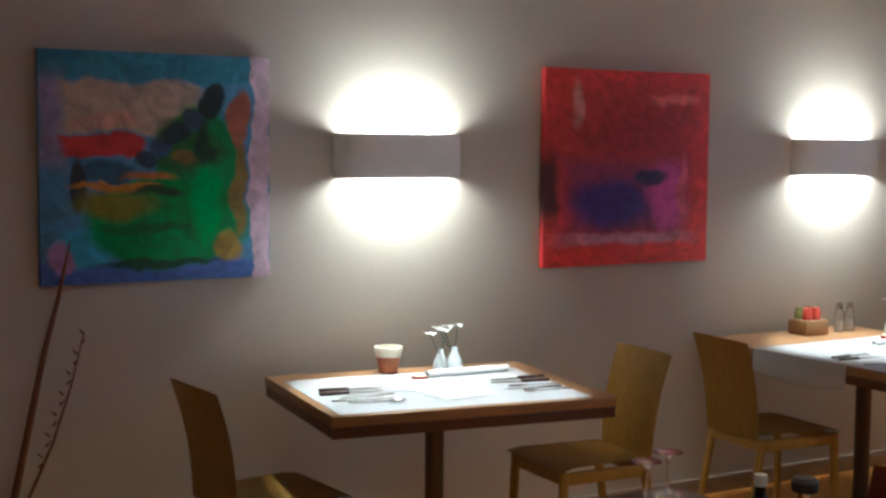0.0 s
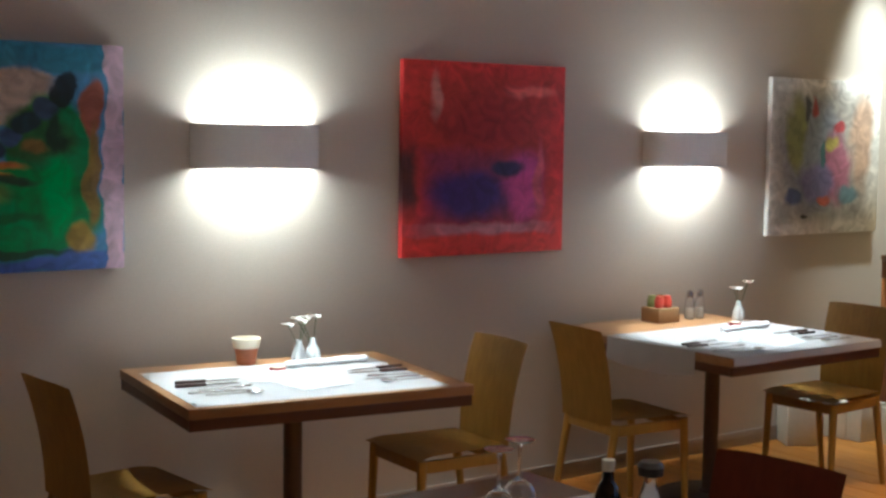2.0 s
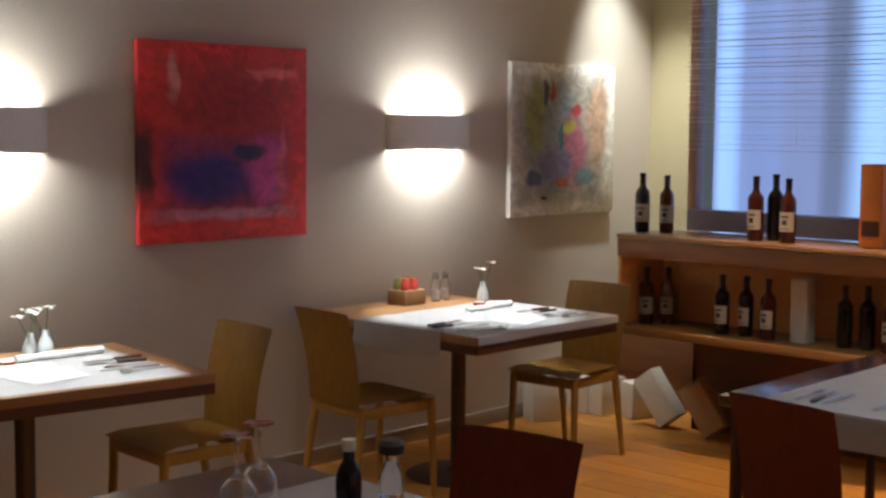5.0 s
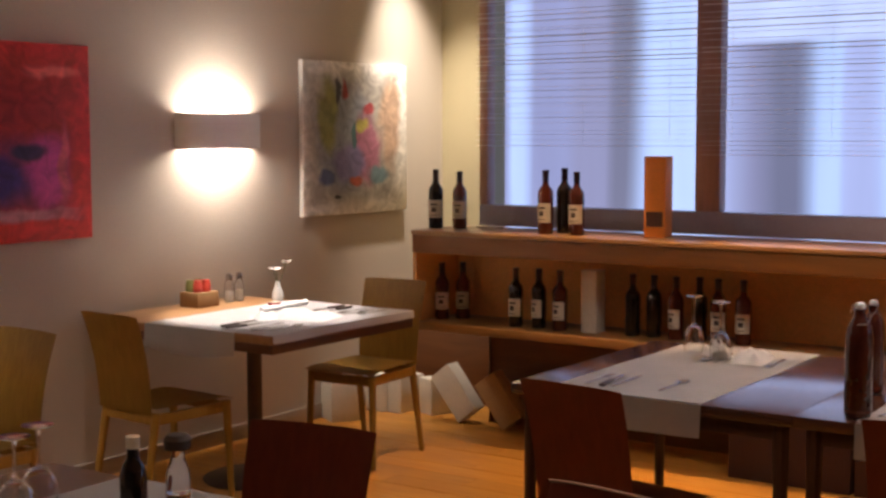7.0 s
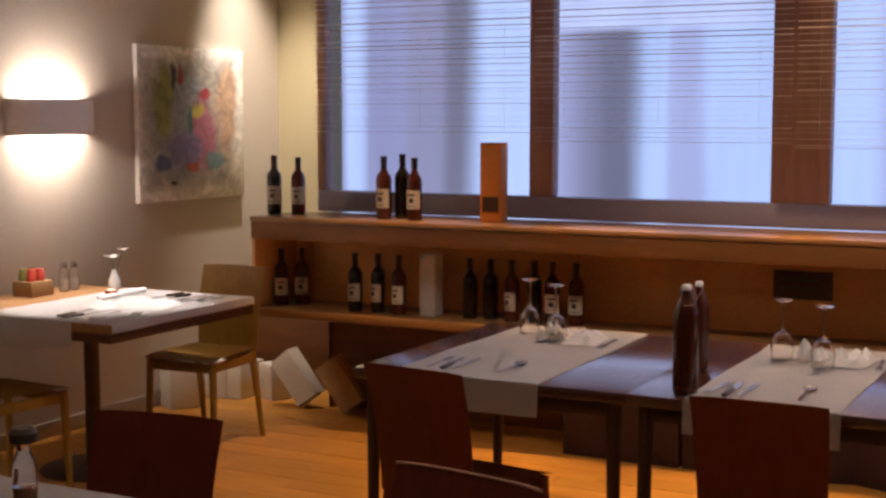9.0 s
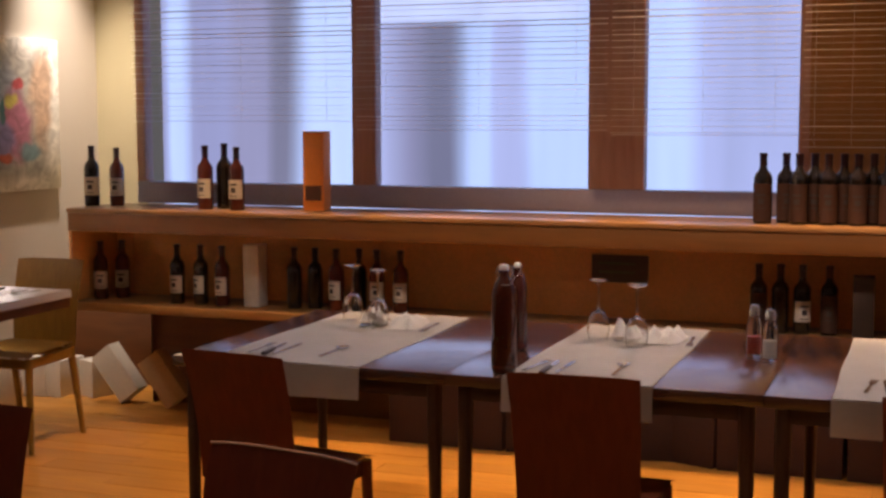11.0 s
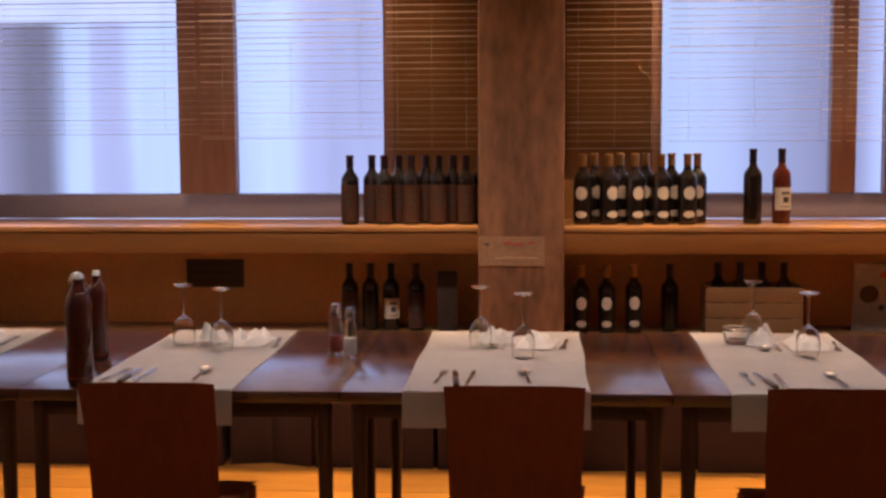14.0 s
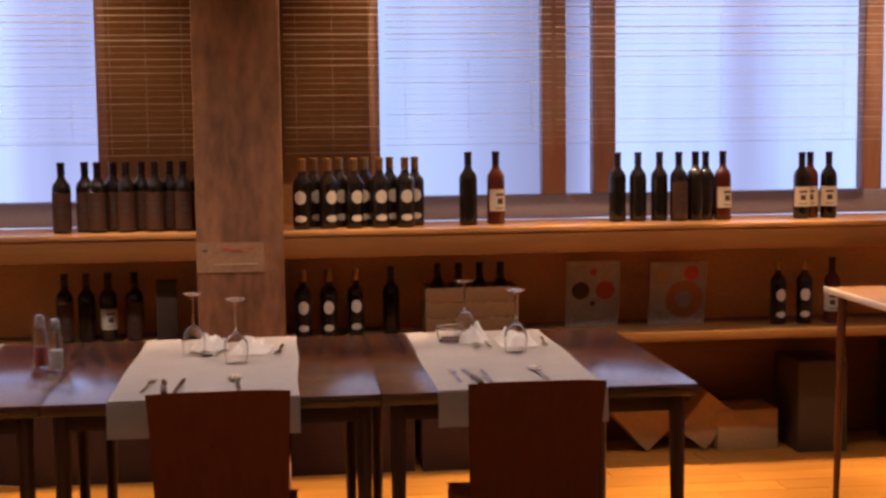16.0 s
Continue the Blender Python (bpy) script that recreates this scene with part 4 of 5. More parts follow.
g = carton("gift_box", pose(-2.785, 4.86, LZ, 0, 0, 6), (0.105, 0.10, 0.375), ORANGEBOX, "tall orange bottle box standing on the ledge")
part("print_panel", block((-0.04, -0.0535, 0.05), (0.04, -0.0508, 0.12), 0), GREYLABEL, g)
carton("gift_box", pose(-3.11, 4.84, SZ, 0, 0, -4), (0.085, 0.085, 0.30), WHITEBOX, "tall pale bottle box standing on the lower shelf")
carton("gift_box", pose(-0.29, 4.80, SZ, 0, 0, 3), (0.085, 0.085, 0.26), DARKBOX, "dark bottle box on the lower shelf beside the pillar")
crate = thing("wooden_crate", pose(1.0, 4.84, SZ), "low slatted wooden wine crate with bottle necks showing, on the shelf", "crate")
part("base_board", block((-0.20, -0.10, 0.0), (0.20, 0.10, 0.010), 0.001), BROWNBOX, crate)
for k in range(3):
    z0 = 0.0105 + 0.066 * k
    for side in (-1, 1):
        part("slat", block((-0.20, side * 0.096 - 0.005, z0), (0.20, side * 0.096 + 0.005, z0 + 0.063), 0.0012), BROWNBOX, crate)
        part("end_slat", block((side * 0.194 - 0.006, -0.0905, z0), (side * 0.194 + 0.006, 0.0905, z0 + 0.063), 0.0012), BROWNBOX, crate)
for i in range(4):
    bottle("plain", 0.862 + 0.092 * i, 4.845, SZ + 0.0105, 0.97, 1.0)
CARDS = ((1.555, 0.24, 0.30, "pale card with two dark round motifs leaning on the shelf wall", ((-0.055, 0.165, 0.040, GREYLABEL), (0.055, 0.165, 0.043, REDINK), (0.0, 0.105, 0.012, INK), (0.0, 0.25, 0.016, REDINK))),
         (1.94, 0.26, 0.29, "pale card with one large reddish ring leaning on the wall", ((0.03, 0.115, 0.085, POT), (0.06, 0.235, 0.035, JARRED), (-0.075, 0.225, 0.03, KRAFT))))
for x0, wd, hh, say, motifs in CARDS:
    p = thing("framed_card", pose(x0, 4.90, SZ, 10, 0, 0), say, "card", "cards on the shelf")
    cd = part("card", block((-wd / 2, 0, 0), (wd / 2, 0.012, hh), 0.001), CARD, p)
    for u, v, r, ink in motifs:
        bm = lathe([(r * 0.45, 0), (r, 0), (r, 0.002), (r * 0.45, 0.002), (r * 0.45, 0)] if r > 0.08 else [(0, 0), (r, 0), (r, 0.002), (0, 0.002)], 24)
        bmesh.ops.transform(bm, matrix=pose(u, 0.0005, v, 90, 0, 0), verts=bm.verts)
        part("printed_motif", bm, ink, cd)
sg = thing("dark_sign", pose(-1.36, 5.046, 0.83), "small dark sign board on the brown wall", "sign")
bd = part("board", block((-0.13, -0.012, -0.063), (0.13, 0.0, 0.063), 0.002), SIGNBOARD, sg)
for i in range(2):
    part("text_bar", block((-0.10, -0.014, 0.02 - 0.04 * i), (0.07, -0.0125, 0.03 - 0.04 * i), 0), GREENBOX, bd)
# boxes on the floor
for bx, by, turn, wd, hh in ((-4.67, 4.84, 58, 0.17, 0.22), (-4.64, 5.20, 12, 0.13, 0.20), (-4.50, 5.22, -4, 0.10, 0.20), (-4.305, 5.28, -22, 0.125, 0.20)):
    carton("carton", pose(bx, by, 0, 0, 0, turn), (wd, 0.20, hh), WHITEBOX, "white cardboard carton standing on the floor by the niche")
carton("leaning_box", pose(-4.005, 5.14, 0.046, 0, -38, 0), (0.14, 0.10, 0.29), WHITEBOX, "pale long box leaning aslant below the shelf")
carton("leaning_box", pose(-3.70, 5.10, 0.044, 0, -36, 5), (0.14, 0.10, 0.28), KRAFTBOX, "tan box leaning aslant below the shelf")
carton("leaning_box", pose(-3.50, 5.14, 0.030, 0, -22, -6), (0.15, 0.08, 0.26), DARKBOX, "dark box leaning aslant below the shelf")
carton("leaning_box", pose(1.905, 5.08, 0.067, 0, -42, 4), (0.20, 0.16, 0.25), KRAFTBOX, "tan cardboard box leaning aslant on the floor")
carton("leaning_box", pose(2.045, 5.06, 0.052, 0, 38, -3), (0.16, 0.16, 0.22), KRAFTBOX, "tan cardboard box leaning against another carton")
carton("carton", pose(2.30, 5.08, 0, 0, 0, 2), (0.29, 0.22, 0.185), KRAFTBOX, "low tan cardboard carton on the floor")
carton("wine_case", pose(2.62, 5.02, 0, 0, 0, 0), (0.23, 0.30, 0.42), DARKBOX, "dark upright wine case below the shelf")
carton("wine_case", pose(3.15, 5.02, 0, 0, 0, 0), (0.26, 0.30, 0.46), DARKBOX, "dark upright wine case below the shelf")
# added boxes, near-black, standing in for the darkness under the shelf
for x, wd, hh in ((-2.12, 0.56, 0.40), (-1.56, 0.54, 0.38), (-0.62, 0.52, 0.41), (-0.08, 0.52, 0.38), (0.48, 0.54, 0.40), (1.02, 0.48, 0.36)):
    carton("storage_box", pose(x, 4.99, 0, 0, 0, random.uniform(-1.5, 1.5)), (wd, 0.36, hh), NEARBLACKBOX, "near-black box added to fill the dark under the lower shelf")
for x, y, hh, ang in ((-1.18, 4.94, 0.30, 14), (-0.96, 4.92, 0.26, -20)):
    carton("carton", pose(x, y, 0, 0, 0, ang), (0.20, 0.16, hh), NEARBLACKBOX, "dark reddish-brown cardboard carton stored on the floor below the shelf")


# ---- table ware ----
def glass_master():
    t = thing("wine_glass", pose(0, 0, -5), "clear stemmed wine glass turned upside down on the runner", "glass", "upturned glasses")
    outer = [(0.033, 0.0), (0.037, 0.02), (0.039, 0.045), (0.035, 0.070), (0.022, 0.090), (0.008, 0.100), (0.0045, 0.106)]
    inner = [(0.0, 0.099), (0.007, 0.0975), (0.0205, 0.0885), (0.0335, 0.069), (0.0375, 0.045), (0.0355, 0.02), (0.0317, 0.0)]
    part("bowl", lathe(inner + outer + [(0.0, 0.106)], 26), GLASS, t)
    part("stem", lathe([(0.0, 0.1062), (0.0045, 0.1062), (0.0035, 0.13), (0.0036, 0.17), (0.006, 0.196), (0.0, 0.196)], 14), GLASS, t)
    part("foot", lathe([(0.0, 0.1962), (0.006, 0.1962), (0.030, 0.2035), (0.033, 0.2055), (0.033, 0.207), (0.0, 0.208)], 26), GLASS, t)
    return t


GLASS_T = glass_master()
TZ = 0.7555
for x, y in ((-2.09, 3.70), (-1.935, 3.58), (-1.105, 3.56), (-0.95, 3.46), (-0.09, 3.54), (0.055, 3.37), (0.835, 3.72), (0.965, 3.42)):
    copy_thing(GLASS_T, pose(x, y, TZ, 0, 0, random.uniform(0, 90)))
for x, y in ((-2.408, 0.99), (-2.36, 0.89)):
    copy_thing(GLASS_T, pose(x, y, TZ, 0, 0, 0) @ Matrix.Diagonal((1.05, 1.05, 0.86, 1)))


def flat(outline, z0, z1, bm=None):
    bm = bm or bmesh.new()
    a = [bm.verts.new((x, y, z0)) for x, y in outline]
    c = [bm.verts.new((x, y, z1)) for x, y in outline]
    bm.faces.new(a[::-1])
    bm.faces.new(c)
    for i in range(len(a)):
        j = (i + 1) % len(a)
        bm.faces.new((a[i], a[j], c[j], c[i]))
    return bm


def cutlery_masters():
    k = thing("table_knife", pose(0, 0, -5), "steel table knife lying on the runner", "knife", "cutlery")
    part("handle", block((-0.006, -0.11, 0), (0.006, -0.015, 0.006), 0.002), STEEL, k)
    part("blade", flat([(-0.006, -0.015), (0.007, -0.015), (0.009, 0.05), (0.006, 0.095), (0.0, 0.11), (-0.005, 0.09)], 0.001, 0.004), STEEL, k)
    d = thing("table_knife", pose(0, 0, -5), "table knife with dark handle lying on the cloth", "knife", "cutlery")
    part("handle", block((-0.009, -0.12, 0), (0.009, -0.012, 0.010), 0.003), DARKSTEEL, d, "dark handle")
    part("blade", flat([(-0.007, -0.012), (0.008, -0.012), (0.011, 0.05), (0.007, 0.095), (0.0, 0.115), (-0.006, 0.09)], 0.001, 0.004), STEEL, d)
    f = thing("table_fork", pose(0, 0, -5), "steel table fork lying on the runner", "fork", "cutlery")
    fh = part("handle", flat([(-0.006, -0.10), (0.006, -0.10), (0.003, 0.02), (0.011, 0.045), (0.011, 0.06), (-0.011, 0.06), (-0.011, 0.045), (-0.003, 0.02)], 0.001, 0.005), STEEL, f)
    for i in range(4):
        x = -0.0105 + 0.0061 * i
        part("tine", block((x, 0.06, 0.002), (x + 0.003, 0.10, 0.005), 0.0008), STEEL, fh)
    s = thing("table_spoon", pose(0, 0, -5), "steel table spoon lying on the runner", "spoon", "cutlery")
    part("handle", flat([(-0.006, -0.10), (0.006, -0.10), (0.003, 0.045), (-0.003, 0.045)], 0.002, 0.006), STEEL, s)
    bm = lathe([(0.0, 0.0), (0.010, 0.001), (0.018, 0.005), (0.020, 0.009), (0.017, 0.0065), (0.009, 0.0028), (0.0, 0.0018)], 18)
    for v in bm.verts:
        v.co.y = v.co.y * 1.5 + 0.07
    part("bowl", bm, STEEL, s)
    return k, f, s, d


KNIFE, FORK, SPOON, DARKKNIFE = cutlery_masters()


def napkin(m, size, label):
    t = thing("napkin", m, label, "napkin", "folded napkins")
    w, d, h = size
    bm = bmesh.new()
    rows = []
    for i in range(13):
        row = []
        for k in range(9):
            u, v = -1 + i / 6, -1 + k / 4
            lump = h * (1 - abs(u) ** 3) * (1 - abs(v) ** 4) * (0.65 + 0.9 * noise.noise((u * 2.6 + w * 40, v * 3.1, m.translation.x * 3)))
            ruffle = 1 + 0.10 * noise.noise((u * 2.0, v * 2.0, m.translation.y * 5))
            row.append(bm.verts.new((w / 2 * u * ruffle, d / 2 * v * ruffle, 0.003 + max(0.0, lump))))
        rows.append(row)
    for a, c in zip(rows, rows[1:]):
        for k in range(8):
            bm.faces.new((a[k], a[k + 1], c[k + 1], c[k]))
    bmesh.ops.solidify(bm, geom=bm.faces[:], thickness=0.002)
    part("folded_cloth", bm, NAPKIN, t)


def place(x, y, turn, spread=0.20):
    """A place setting seen from a seat: fork, napkin, knife and spoon."""
    base = pose(x, y, TZ, 0, 0, turn)
    copy_thing(FORK, base @ pose(-spread * 0.62, 0.01, 0, 0, 0, random.uniform(-7, 7)))
    copy_thing(KNIFE, base @ pose(spread * 0.55, 0, 0, 0, 0, random.uniform(-6, 6)))
    copy_thing(SPOON, base @ pose(spread * 0.80, -0.01, 0, 0, 0, random.uniform(-6, 6)))
    napkin(base @ pose(-0.01, 0.0, 0, 0, 0, random.uniform(-8, 8)), (0.13, 0.19, 0.050), "white folded cloth napkin on the runner")


for x in (-1.94, -0.995, -0.015, 0.885):
    for k, what in enumerate((FORK, DARKKNIFE, KNIFE, SPOON)):
        copy_thing(what, pose(x - 0.17 + 0.045 * k + (0.12 if k == 3 else 0), 3.01 + 0.01 * math.sin(k * 5 + x), TZ, 0, 0, random.uniform(-9, 9)))
    place(x + 0.10, 3.66 - 0.06, 180, 0.17)
    napkin(pose(x - 0.03, 3.64, TZ, 0, 0, 30 + 40 * x), (0.11, 0.085, 0.058), "small crumpled white napkin between the glasses")


def rolled(m, length, label):
    """A napkin rolled into a loose sausage."""
    t = thing("rolled_napkin", m, label, "napkin", "rolled napkins")
    bm = tube([(0.003 * math.sin(i * 1.9), length * (i / 8 - 0.5), 0.013) for i in range(9)], [0.013 + 0.002 * math.sin(i * 2.4) for i in range(9)], 12)
    part("rolled_cloth", bm, NAPKIN, t)


def tealight(x, y):
    t = thing("tealight", pose(x, y, TZ - 0.001), "small tealight in a reddish glass cup", "candle", "tealights")
    part("cup", lathe([(0.0, 0.0), (0.024, 0.0), (0.028, 0.004), (0.030, 0.034), (0.028, 0.034), (0.026, 0.012), (0.0, 0.010)], 20), JARRED, t)
    part("wax", lathe([(0.0, 0.0105), (0.0255, 0.0125), (0.0265, 0.038), (0.0, 0.040)], 20), WAX, t, "white wax")


# the wall tables are laid from both ends, with dark-handled knives
for base, k in ((WT, 1), (pose(-4.0, 3.60, 0, 0, 0, 0), 0)):
    for end, turn in ((-1, 0), (1, 180)):
        for dx, what in ((-0.085, DARKKNIFE), (-0.02, DARKKNIFE), (0.06, FORK), (0.11, KNIFE), (0.17, SPOON)):
            copy_thing(what, base @ pose(0.10 + dx - 0.02 * k, end * (0.32 if k else 0.29) + 0.02 * math.sin(dx * 40), TZ, 0, 0, turn + random.uniform(-5, 5)))
    napkin(base @ pose(0.12, 0.0, TZ, 0, 0, 12), (0.30, 0.22, 0.040), "crumpled white napkin in the middle of the cloth")
    napkin(base @ pose(0.02, -0.10, TZ, 0, 0, -28), (0.16, 0.14, 0.032), "small folded white napkin on the cloth")
    rolled(base @ pose(-0.16, 0.20, TZ, 0, 0, 4), 0.34, "rolled white cloth napkin lying on the cloth")
tealight(-4.25, 1.40)
tealight(-4.18, 3.755)

def swing_bottle(x, y, turn, size):
    """A thick glass water bottle with a porcelain swing stopper."""
    t = thing("water_bottle", pose(x, y, TZ - 0.0045, 0, 0, turn) @ Matrix.Diagonal((size, size, size, 1)), "dark reddish-brown swing-top water bottle on the dark table", "bottle", "water bottles")
    body = [(0.0, 0.006), (0.030, 0.0), (0.036, 0.004), (0.0385, 0.014), (0.0385, 0.225), (0.0375, 0.240), (0.034, 0.256), (0.0275, 0.271), (0.0205, 0.283), (0.0165, 0.293), (0.0158, 0.302), (0.0178, 0.304), (0.0178, 0.310), (0.0, 0.310)]
    gb = part("glass_body", lathe(body, 26), REDBOTTLE, t)
    part("stopper", lathe([(0.0135, 0.3102), (0.0150, 0.312), (0.0150, 0.320), (0.0115, 0.327), (0.0, 0.329)], 18), FITTING, t, "pale porcelain stopper")
    for side in (-1, 1):
        part("wire_clip", tube([(side * 0.0175, 0, 0.292), (side * 0.024, -0.004, 0.301), (side * 0.0205, 0, 0.318), (0, 0, 0.3285)], [0.0015], 6), STEEL, t)
    part("wire_lever", tube([(0.0235, -0.004, 0.301), (0.030, -0.016, 0.288), (0.018, -0.030, 0.270), (-0.010, -0.033, 0.268)], [0.0015], 6), STEEL, t)
    part("base_ring", lathe([(0.0386, 0.016), (0.0392, 0.018), (0.0392, 0.022), (0.0386, 0.024)], 26), REDBOTTLE, gb)


swing_bottle(-1.238, 2.90, 20, 1.0)
swing_bottle(-1.318, 3.30, -35, 0.88)


def cruet(x, y, fill, label, tall=1.1):
    t = thing("cruet", pose(x, y, TZ - 0.0045) @ Matrix.Diagonal((0.5 + 0.5 * tall, 0.5 + 0.5 * tall, tall, 1)), label, "cruet", "cruets")
    fk = part("flask", lathe([(0.0, 0.003), (0.020, 0.0), (0.022, 0.006), (0.022, 0.075), (0.017, 0.092), (0.011, 0.10), (0.0105, 0.098), (0.0155, 0.090), (0.0203, 0.074), (0.0203, 0.007), (0.0, 0.006)], 20), GLASS, t)
    part("filling", lathe([(0.0, 0.0065), (0.0195, 0.0075), (0.0195, 0.05), (0.0, 0.05)], 20), fill, fk)
    part("cap", lathe([(0.0, 0.128), (0.010, 0.126), (0.0155, 0.118), (0.0155, 0.100), (0.0, 0.100)], 20), STEEL, t, "steel cap")


cruet(-0.562, 3.43, JARRED, "small glass cruet with steel cap and reddish filling", 1.32)
cruet(-0.505, 3.37, SALT, "small glass cruet with steel cap and white filling", 1.28)
cruet(-4.56, 3.86, SALT, "small glass salt shaker with steel cap")
cruet(-4.56, 3.93, SALT, "small glass pepper shaker with steel cap")
dish = thing("glass_dish", pose(0.775, 3.66, TZ), "low thick clear glass dish standing on the runner", "dish")
part("dish_wall", lathe([(0.0, 0.0), (0.036, 0.0), (0.042, 0.006), (0.046, 0.024), (0.050, 0.046), (0.046, 0.050), (0.041, 0.028), (0.034, 0.012), (0.0, 0.009)], 28), GLASS, dish)
part("rim_band", lathe([(0.0485, 0.0505), (0.0505, 0.052), (0.0485, 0.0545), (0.0455, 0.052), (0.0485, 0.0505)], 28), STEEL, dish, "shiny metal rim")

cup = thing("potted_candle", pose(-4.56, 1.44, 0.751), "small terracotta pot with a cream rim on the table", "pot")
part("pot", lathe([(0.0, 0.0), (0.033, 0.0), (0.036, 0.006), (0.045, 0.062), (0.0, 0.062)], 22), POT, cup)
part("rim", lathe([(0.0, 0.063), (0.048, 0.063), (0.055, 0.094), (0.054, 0.100), (0.050, 0.100), (0.047, 0.086), (0.0, 0.084)], 22), WAX, cup, "cream rim")


def posy(x, y, label):
    t = thing("flower_vase", pose(x, y, 0.751), label, "vase", "flower vases")
    part("vase", lathe([(0.0, 0.0), (0.026, 0.0), (0.030, 0.012), (0.026, 0.045), (0.013, 0.075), (0.012, 0.095), (0.0105, 0.095), (0.0115, 0.075), (0.0245, 0.045), (0.028, 0.014), (0.0, 0.004)], 20), FROST, t)
    rnd = random.Random(int(x * 100) + 7)
    for i in range(3):
        dx, dy, h = rnd.uniform(-0.05, 0.05), rnd.uniform(-0.06, 0.06), rnd.uniform(0.150, 0.185)
        part("stem", tube([(0, 0, 0.02), (dx * 0.3, dy * 0.3, 0.09), (dx, dy, h)], [0.0015], 6), STEM, t)
        bm = bmesh.new()
        for k in range(9):
            a = k * 2.4
            r = 0.026 * (0.5 + 0.5 * (k % 3) / 2)
            c = Vector((dx + 0.008 * math.cos(a), dy + 0.008 * math.sin(a), h + 0.004 * (k % 3)))
            tip = c + Vector((r * math.cos(a), r * math.sin(a), 0.006))
            side = Vector((-math.sin(a), math.cos(a), 0.2)) * 0.011
            vs = [bm.verts.new(q) for q in (c, c + side + (tip - c) * 0.5, tip, c - side + (tip - c) * 0.5)]
            bm.faces.new(vs)
        bmesh.ops.solidify(bm, geom=bm.faces[:], thickness=0.0012)
        part("blossom", bm, PETAL, t, "small white blossom")


posy(-4.47, 1.68, "milky glass vase with small white flowers on the table")
posy(-4.40, 4.03, "milky glass vase with a white flower on the table")
posy(-4.44, 1.60, "milky glass vase with small white flowers on the table")
jb = thing("condiment_box", pose(-4.58, 3.72, 0.751), "brown wooden condiment box with small jars", "condiment box")
part("tray", block((-0.06, -0.11, 0), (0.06, 0.03, 0.07), 0.003), BROWNBOX, jb)
for i, mt in enumerate((JARGREEN, JARRED, OIL, JARRED)):
    part("jar", lathe([(0.0, 0.070), (0.021, 0.070), (0.022, 0.075), (0.022, 0.105), (0.018, 0.112), (0.018, 0.125), (0.0, 0.126)], 18), mt, jb).location = (-0.025 + 0.05 * (i % 2), -0.075 + 0.055 * (i // 2), 0.0)
bt = thing("vinegar_bottle", pose(-2.137, 1.01, TZ - 0.001), "small dark vinegar bottle on the near table", "bottle")
part("glass_body", lathe([(0.0, 0.0), (0.026, 0.0), (0.028, 0.006), (0.028, 0.105), (0.022, 0.125), (0.013, 0.138), (0.012, 0.160), (0.0, 0.160)], 20), WINE, bt)
part("cap", lathe([(0.0, 0.1602), (0.014, 0.1602), (0.0145, 0.184), (0.0, 0.187)], 18), WAX, bt, "pale cap")
pm = thing("oil_bottle", pose(-2.08, 1.08, TZ - 0.001), "small clear oil bottle with a dark cap", "bottle")
part("glass_body", lathe([(0.0, 0.0), (0.024, 0.0), (0.026, 0.006), (0.026, 0.10), (0.018, 0.125), (0.014, 0.138), (0.014, 0.152), (0.0, 0.152)], 20), GLASS, pm)
part("cap", lathe([(0.0, 0.1525), (0.027, 0.1525), (0.029, 0.172), (0.022, 0.182), (0.0, 0.183)], 18), DARKBOX, pm, "dark round cap")
part("oil", lathe([(0.0, 0.003), (0.0235, 0.006), (0.0235, 0.06), (0.0, 0.06)], 18), OIL, pm)

# dry decorative branches before the first painting
br = thing("dry_branches", pose(-4.55, 0.02, 0), "dry reddish-brown branches standing in a floor vase", "branches")
part("vase", lathe([(0.0, 0.0), (0.10, 0.0), (0.12, 0.05), (0.11, 0.25), (0.07, 0.36), (0.075, 0.40), (0.068, 0.40), (0.062, 0.36), (0.0, 0.34)], 26), DARKBOX, br)
part("branch", tube([(0, 0, 0.35), (-0.02, 0.06, 0.60), (-0.04, 0.13, 0.90), (-0.06, 0.19, 1.10), (-0.06, 0.23, 1.28)], [0.014, 0.013, 0.011, 0.008, 0.003], 9), BRANCH, br)
part("branch", tube([(0.02, 0.02, 0.35), (0.0, 0.15, 0.62), (-0.03, 0.22, 0.80), (-0.05, 0.27, 0.97)], [0.006, 0.005, 0.004, 0.002], 7), BRANCH, br)
bm = bmesh.new()
for i in range(14):
    f = i / 13
    p = Vector((0.0 - 0.05 * f, 0.10 + 0.17 * f, 0.54 + 0.43 * f))
    tube([p, p + Vector((0.004, 0.016 * (-1) ** i, 0.016))], [0.005, 0.002], 5, bm)
part("buds", bm, BRANCH, br)

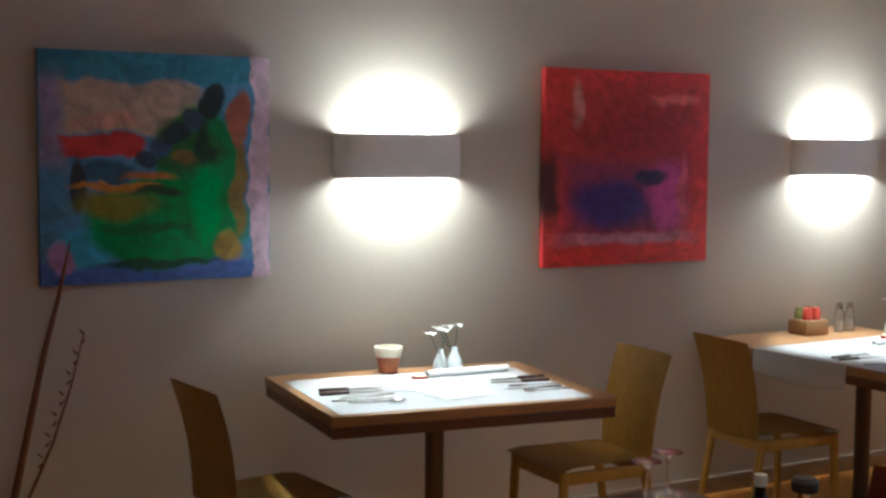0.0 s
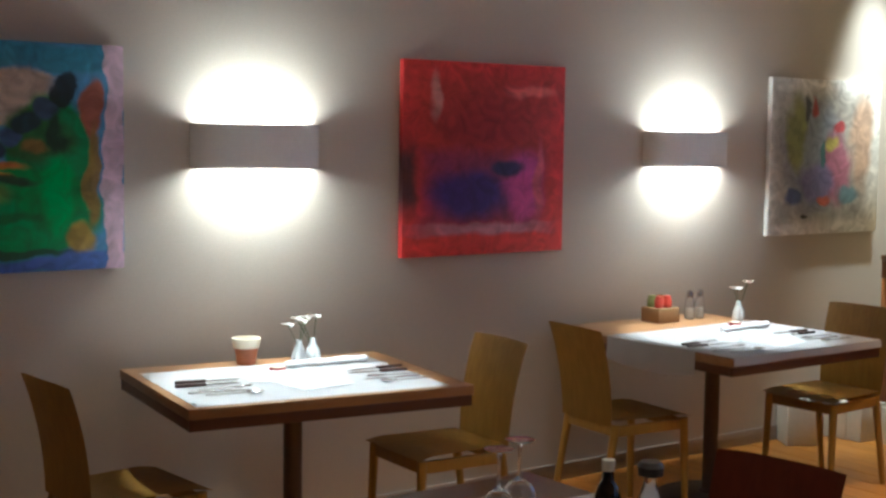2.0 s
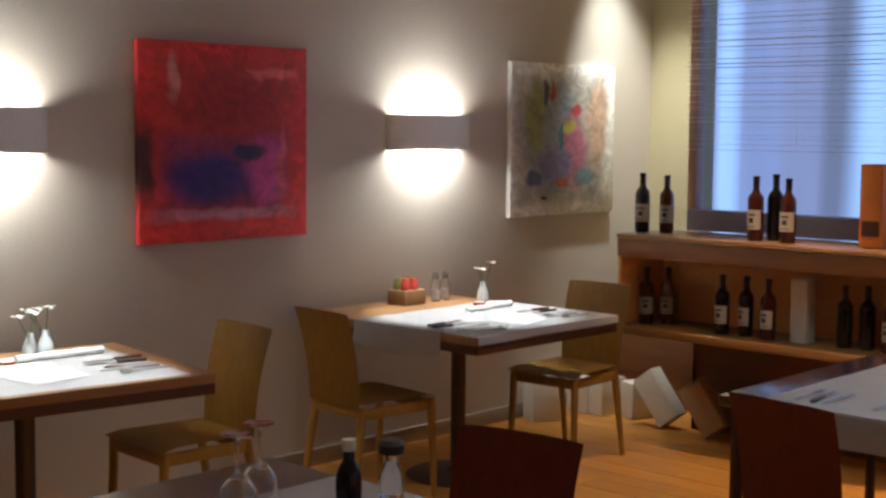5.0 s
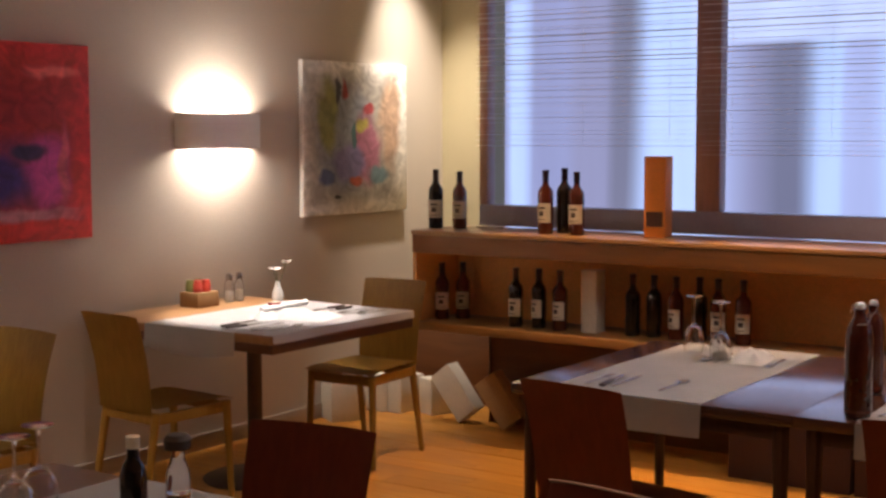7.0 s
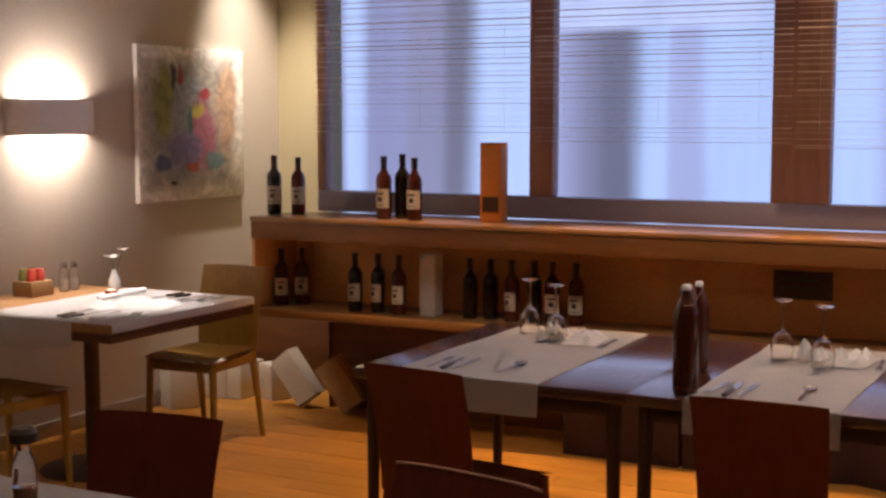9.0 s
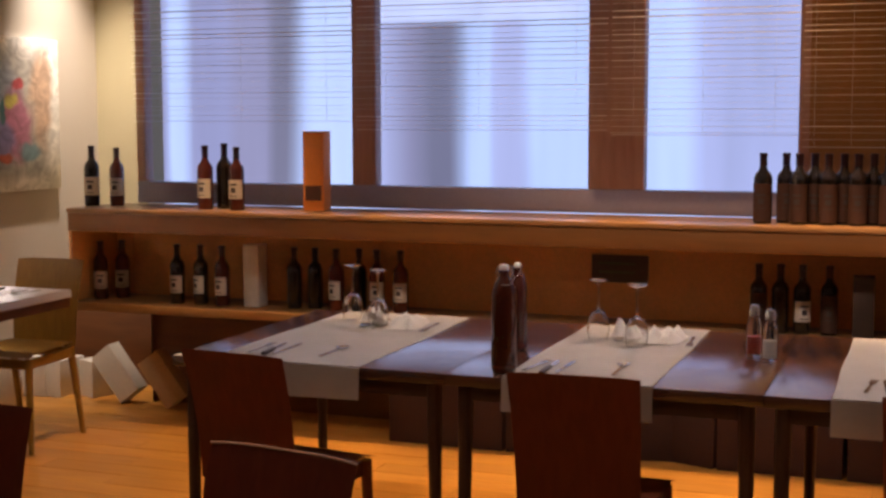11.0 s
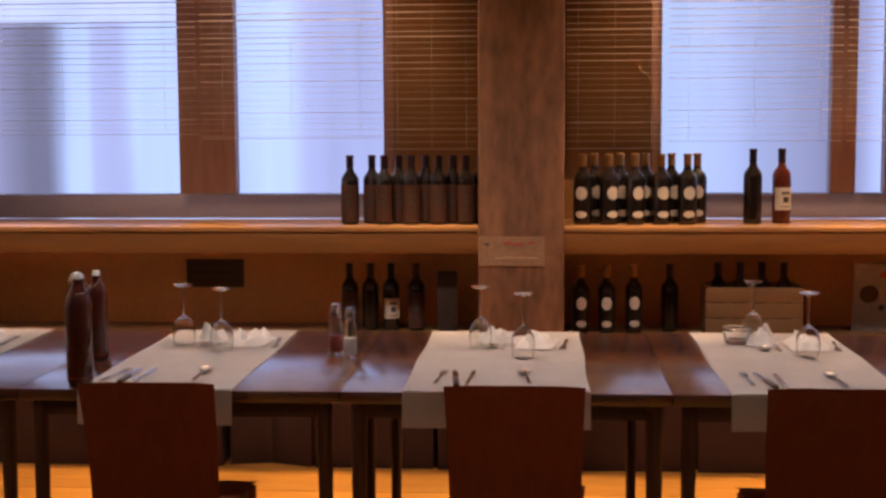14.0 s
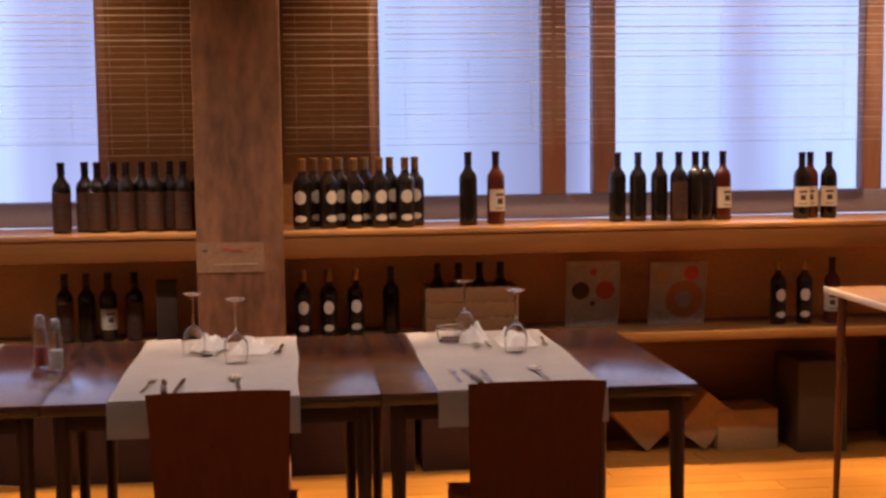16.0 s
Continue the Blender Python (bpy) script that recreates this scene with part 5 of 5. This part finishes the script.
# high side table with dishes beyond the end of the long row
sd = thing("side_table", pose(2.68, 3.72, 0), "slim brown wooden side table with pale edge and thin legs", "side table")
part("tabletop", block((-0.35, -0.44, 0.825), (0.35, 0.44, 0.848), 0.004), SHELF, sd)
part("edge_strip", block((-0.358, -0.44, 0.828), (-0.351, 0.44, 0.852), 0.002), FITTING, sd, "pale metal edge strip")
for ax in (-1, 1):
    for ay in (-1, 1):
        part("leg", tube([(ax * 0.30, ay * 0.39, 0.824), (ax * 0.31, ay * 0.40, 0.0)], [0.018, 0.012], 10), EDGE, sd)
bw = thing("bowl", pose(2.56, 3.42, 0.8485), "reddish-brown earthenware bowl on the side table", "bowl")
part("bowl_wall", lathe([(0.0, 0.0), (0.05, 0.0), (0.09, 0.03), (0.115, 0.075), (0.11, 0.077), (0.085, 0.035), (0.0, 0.012)], 28), POT, bw)
napkin(pose(2.56, 3.42, 0.905), (0.12, 0.12, 0.03), "white cloth lying in the bowl")

# ---- floor planks ----
fl = bpy.data.objects["floor"]
PL = {}
for k in range(4):
    ln = (1.2, 1.5, 1.8, 2.1)[k]
    PL[k] = (ln, finish(block((0, 0, -0.012), (ln - 0.003, 0.137, 0.0), 0), "plank", FLOOR, False))
rng = random.Random(5)
y = 2.2
count = 0
while y < 6.0:
    x = -4.78 - rng.uniform(0, 1.0)
    while x < 4.4 and count < 290:
        ln, me = PL[rng.randrange(4)]
        x2 = x
        p = new("plank", me)
        p.parent = fl
        p.matrix_basis = pose(x2, y, rng.uniform(-0.0006, 0.0006))
        x += ln
        count += 1
    y += 0.14
bm = bmesh.new()
y = 2.2 - 0.14
while y > -3.6:
    x = -4.78 - rng.uniform(0, 1.0)
    while x < 4.4:
        ln = rng.choice((1.2, 1.5, 1.8, 2.1))
        block((x, y, -0.012), (x + ln - 0.003, y + 0.137, 0.0), 0, bm)
        x += ln
    y -= 0.14
tagged(part("planks", bm, FLOOR, fl), kind="stuff")
for o in [*BOTTLES.values(), GLASS_T, KNIFE, FORK, SPOON, DARKKNIFE]:
    for c in [*o.children_recursive, o]:
        bpy.data.objects.remove(c)
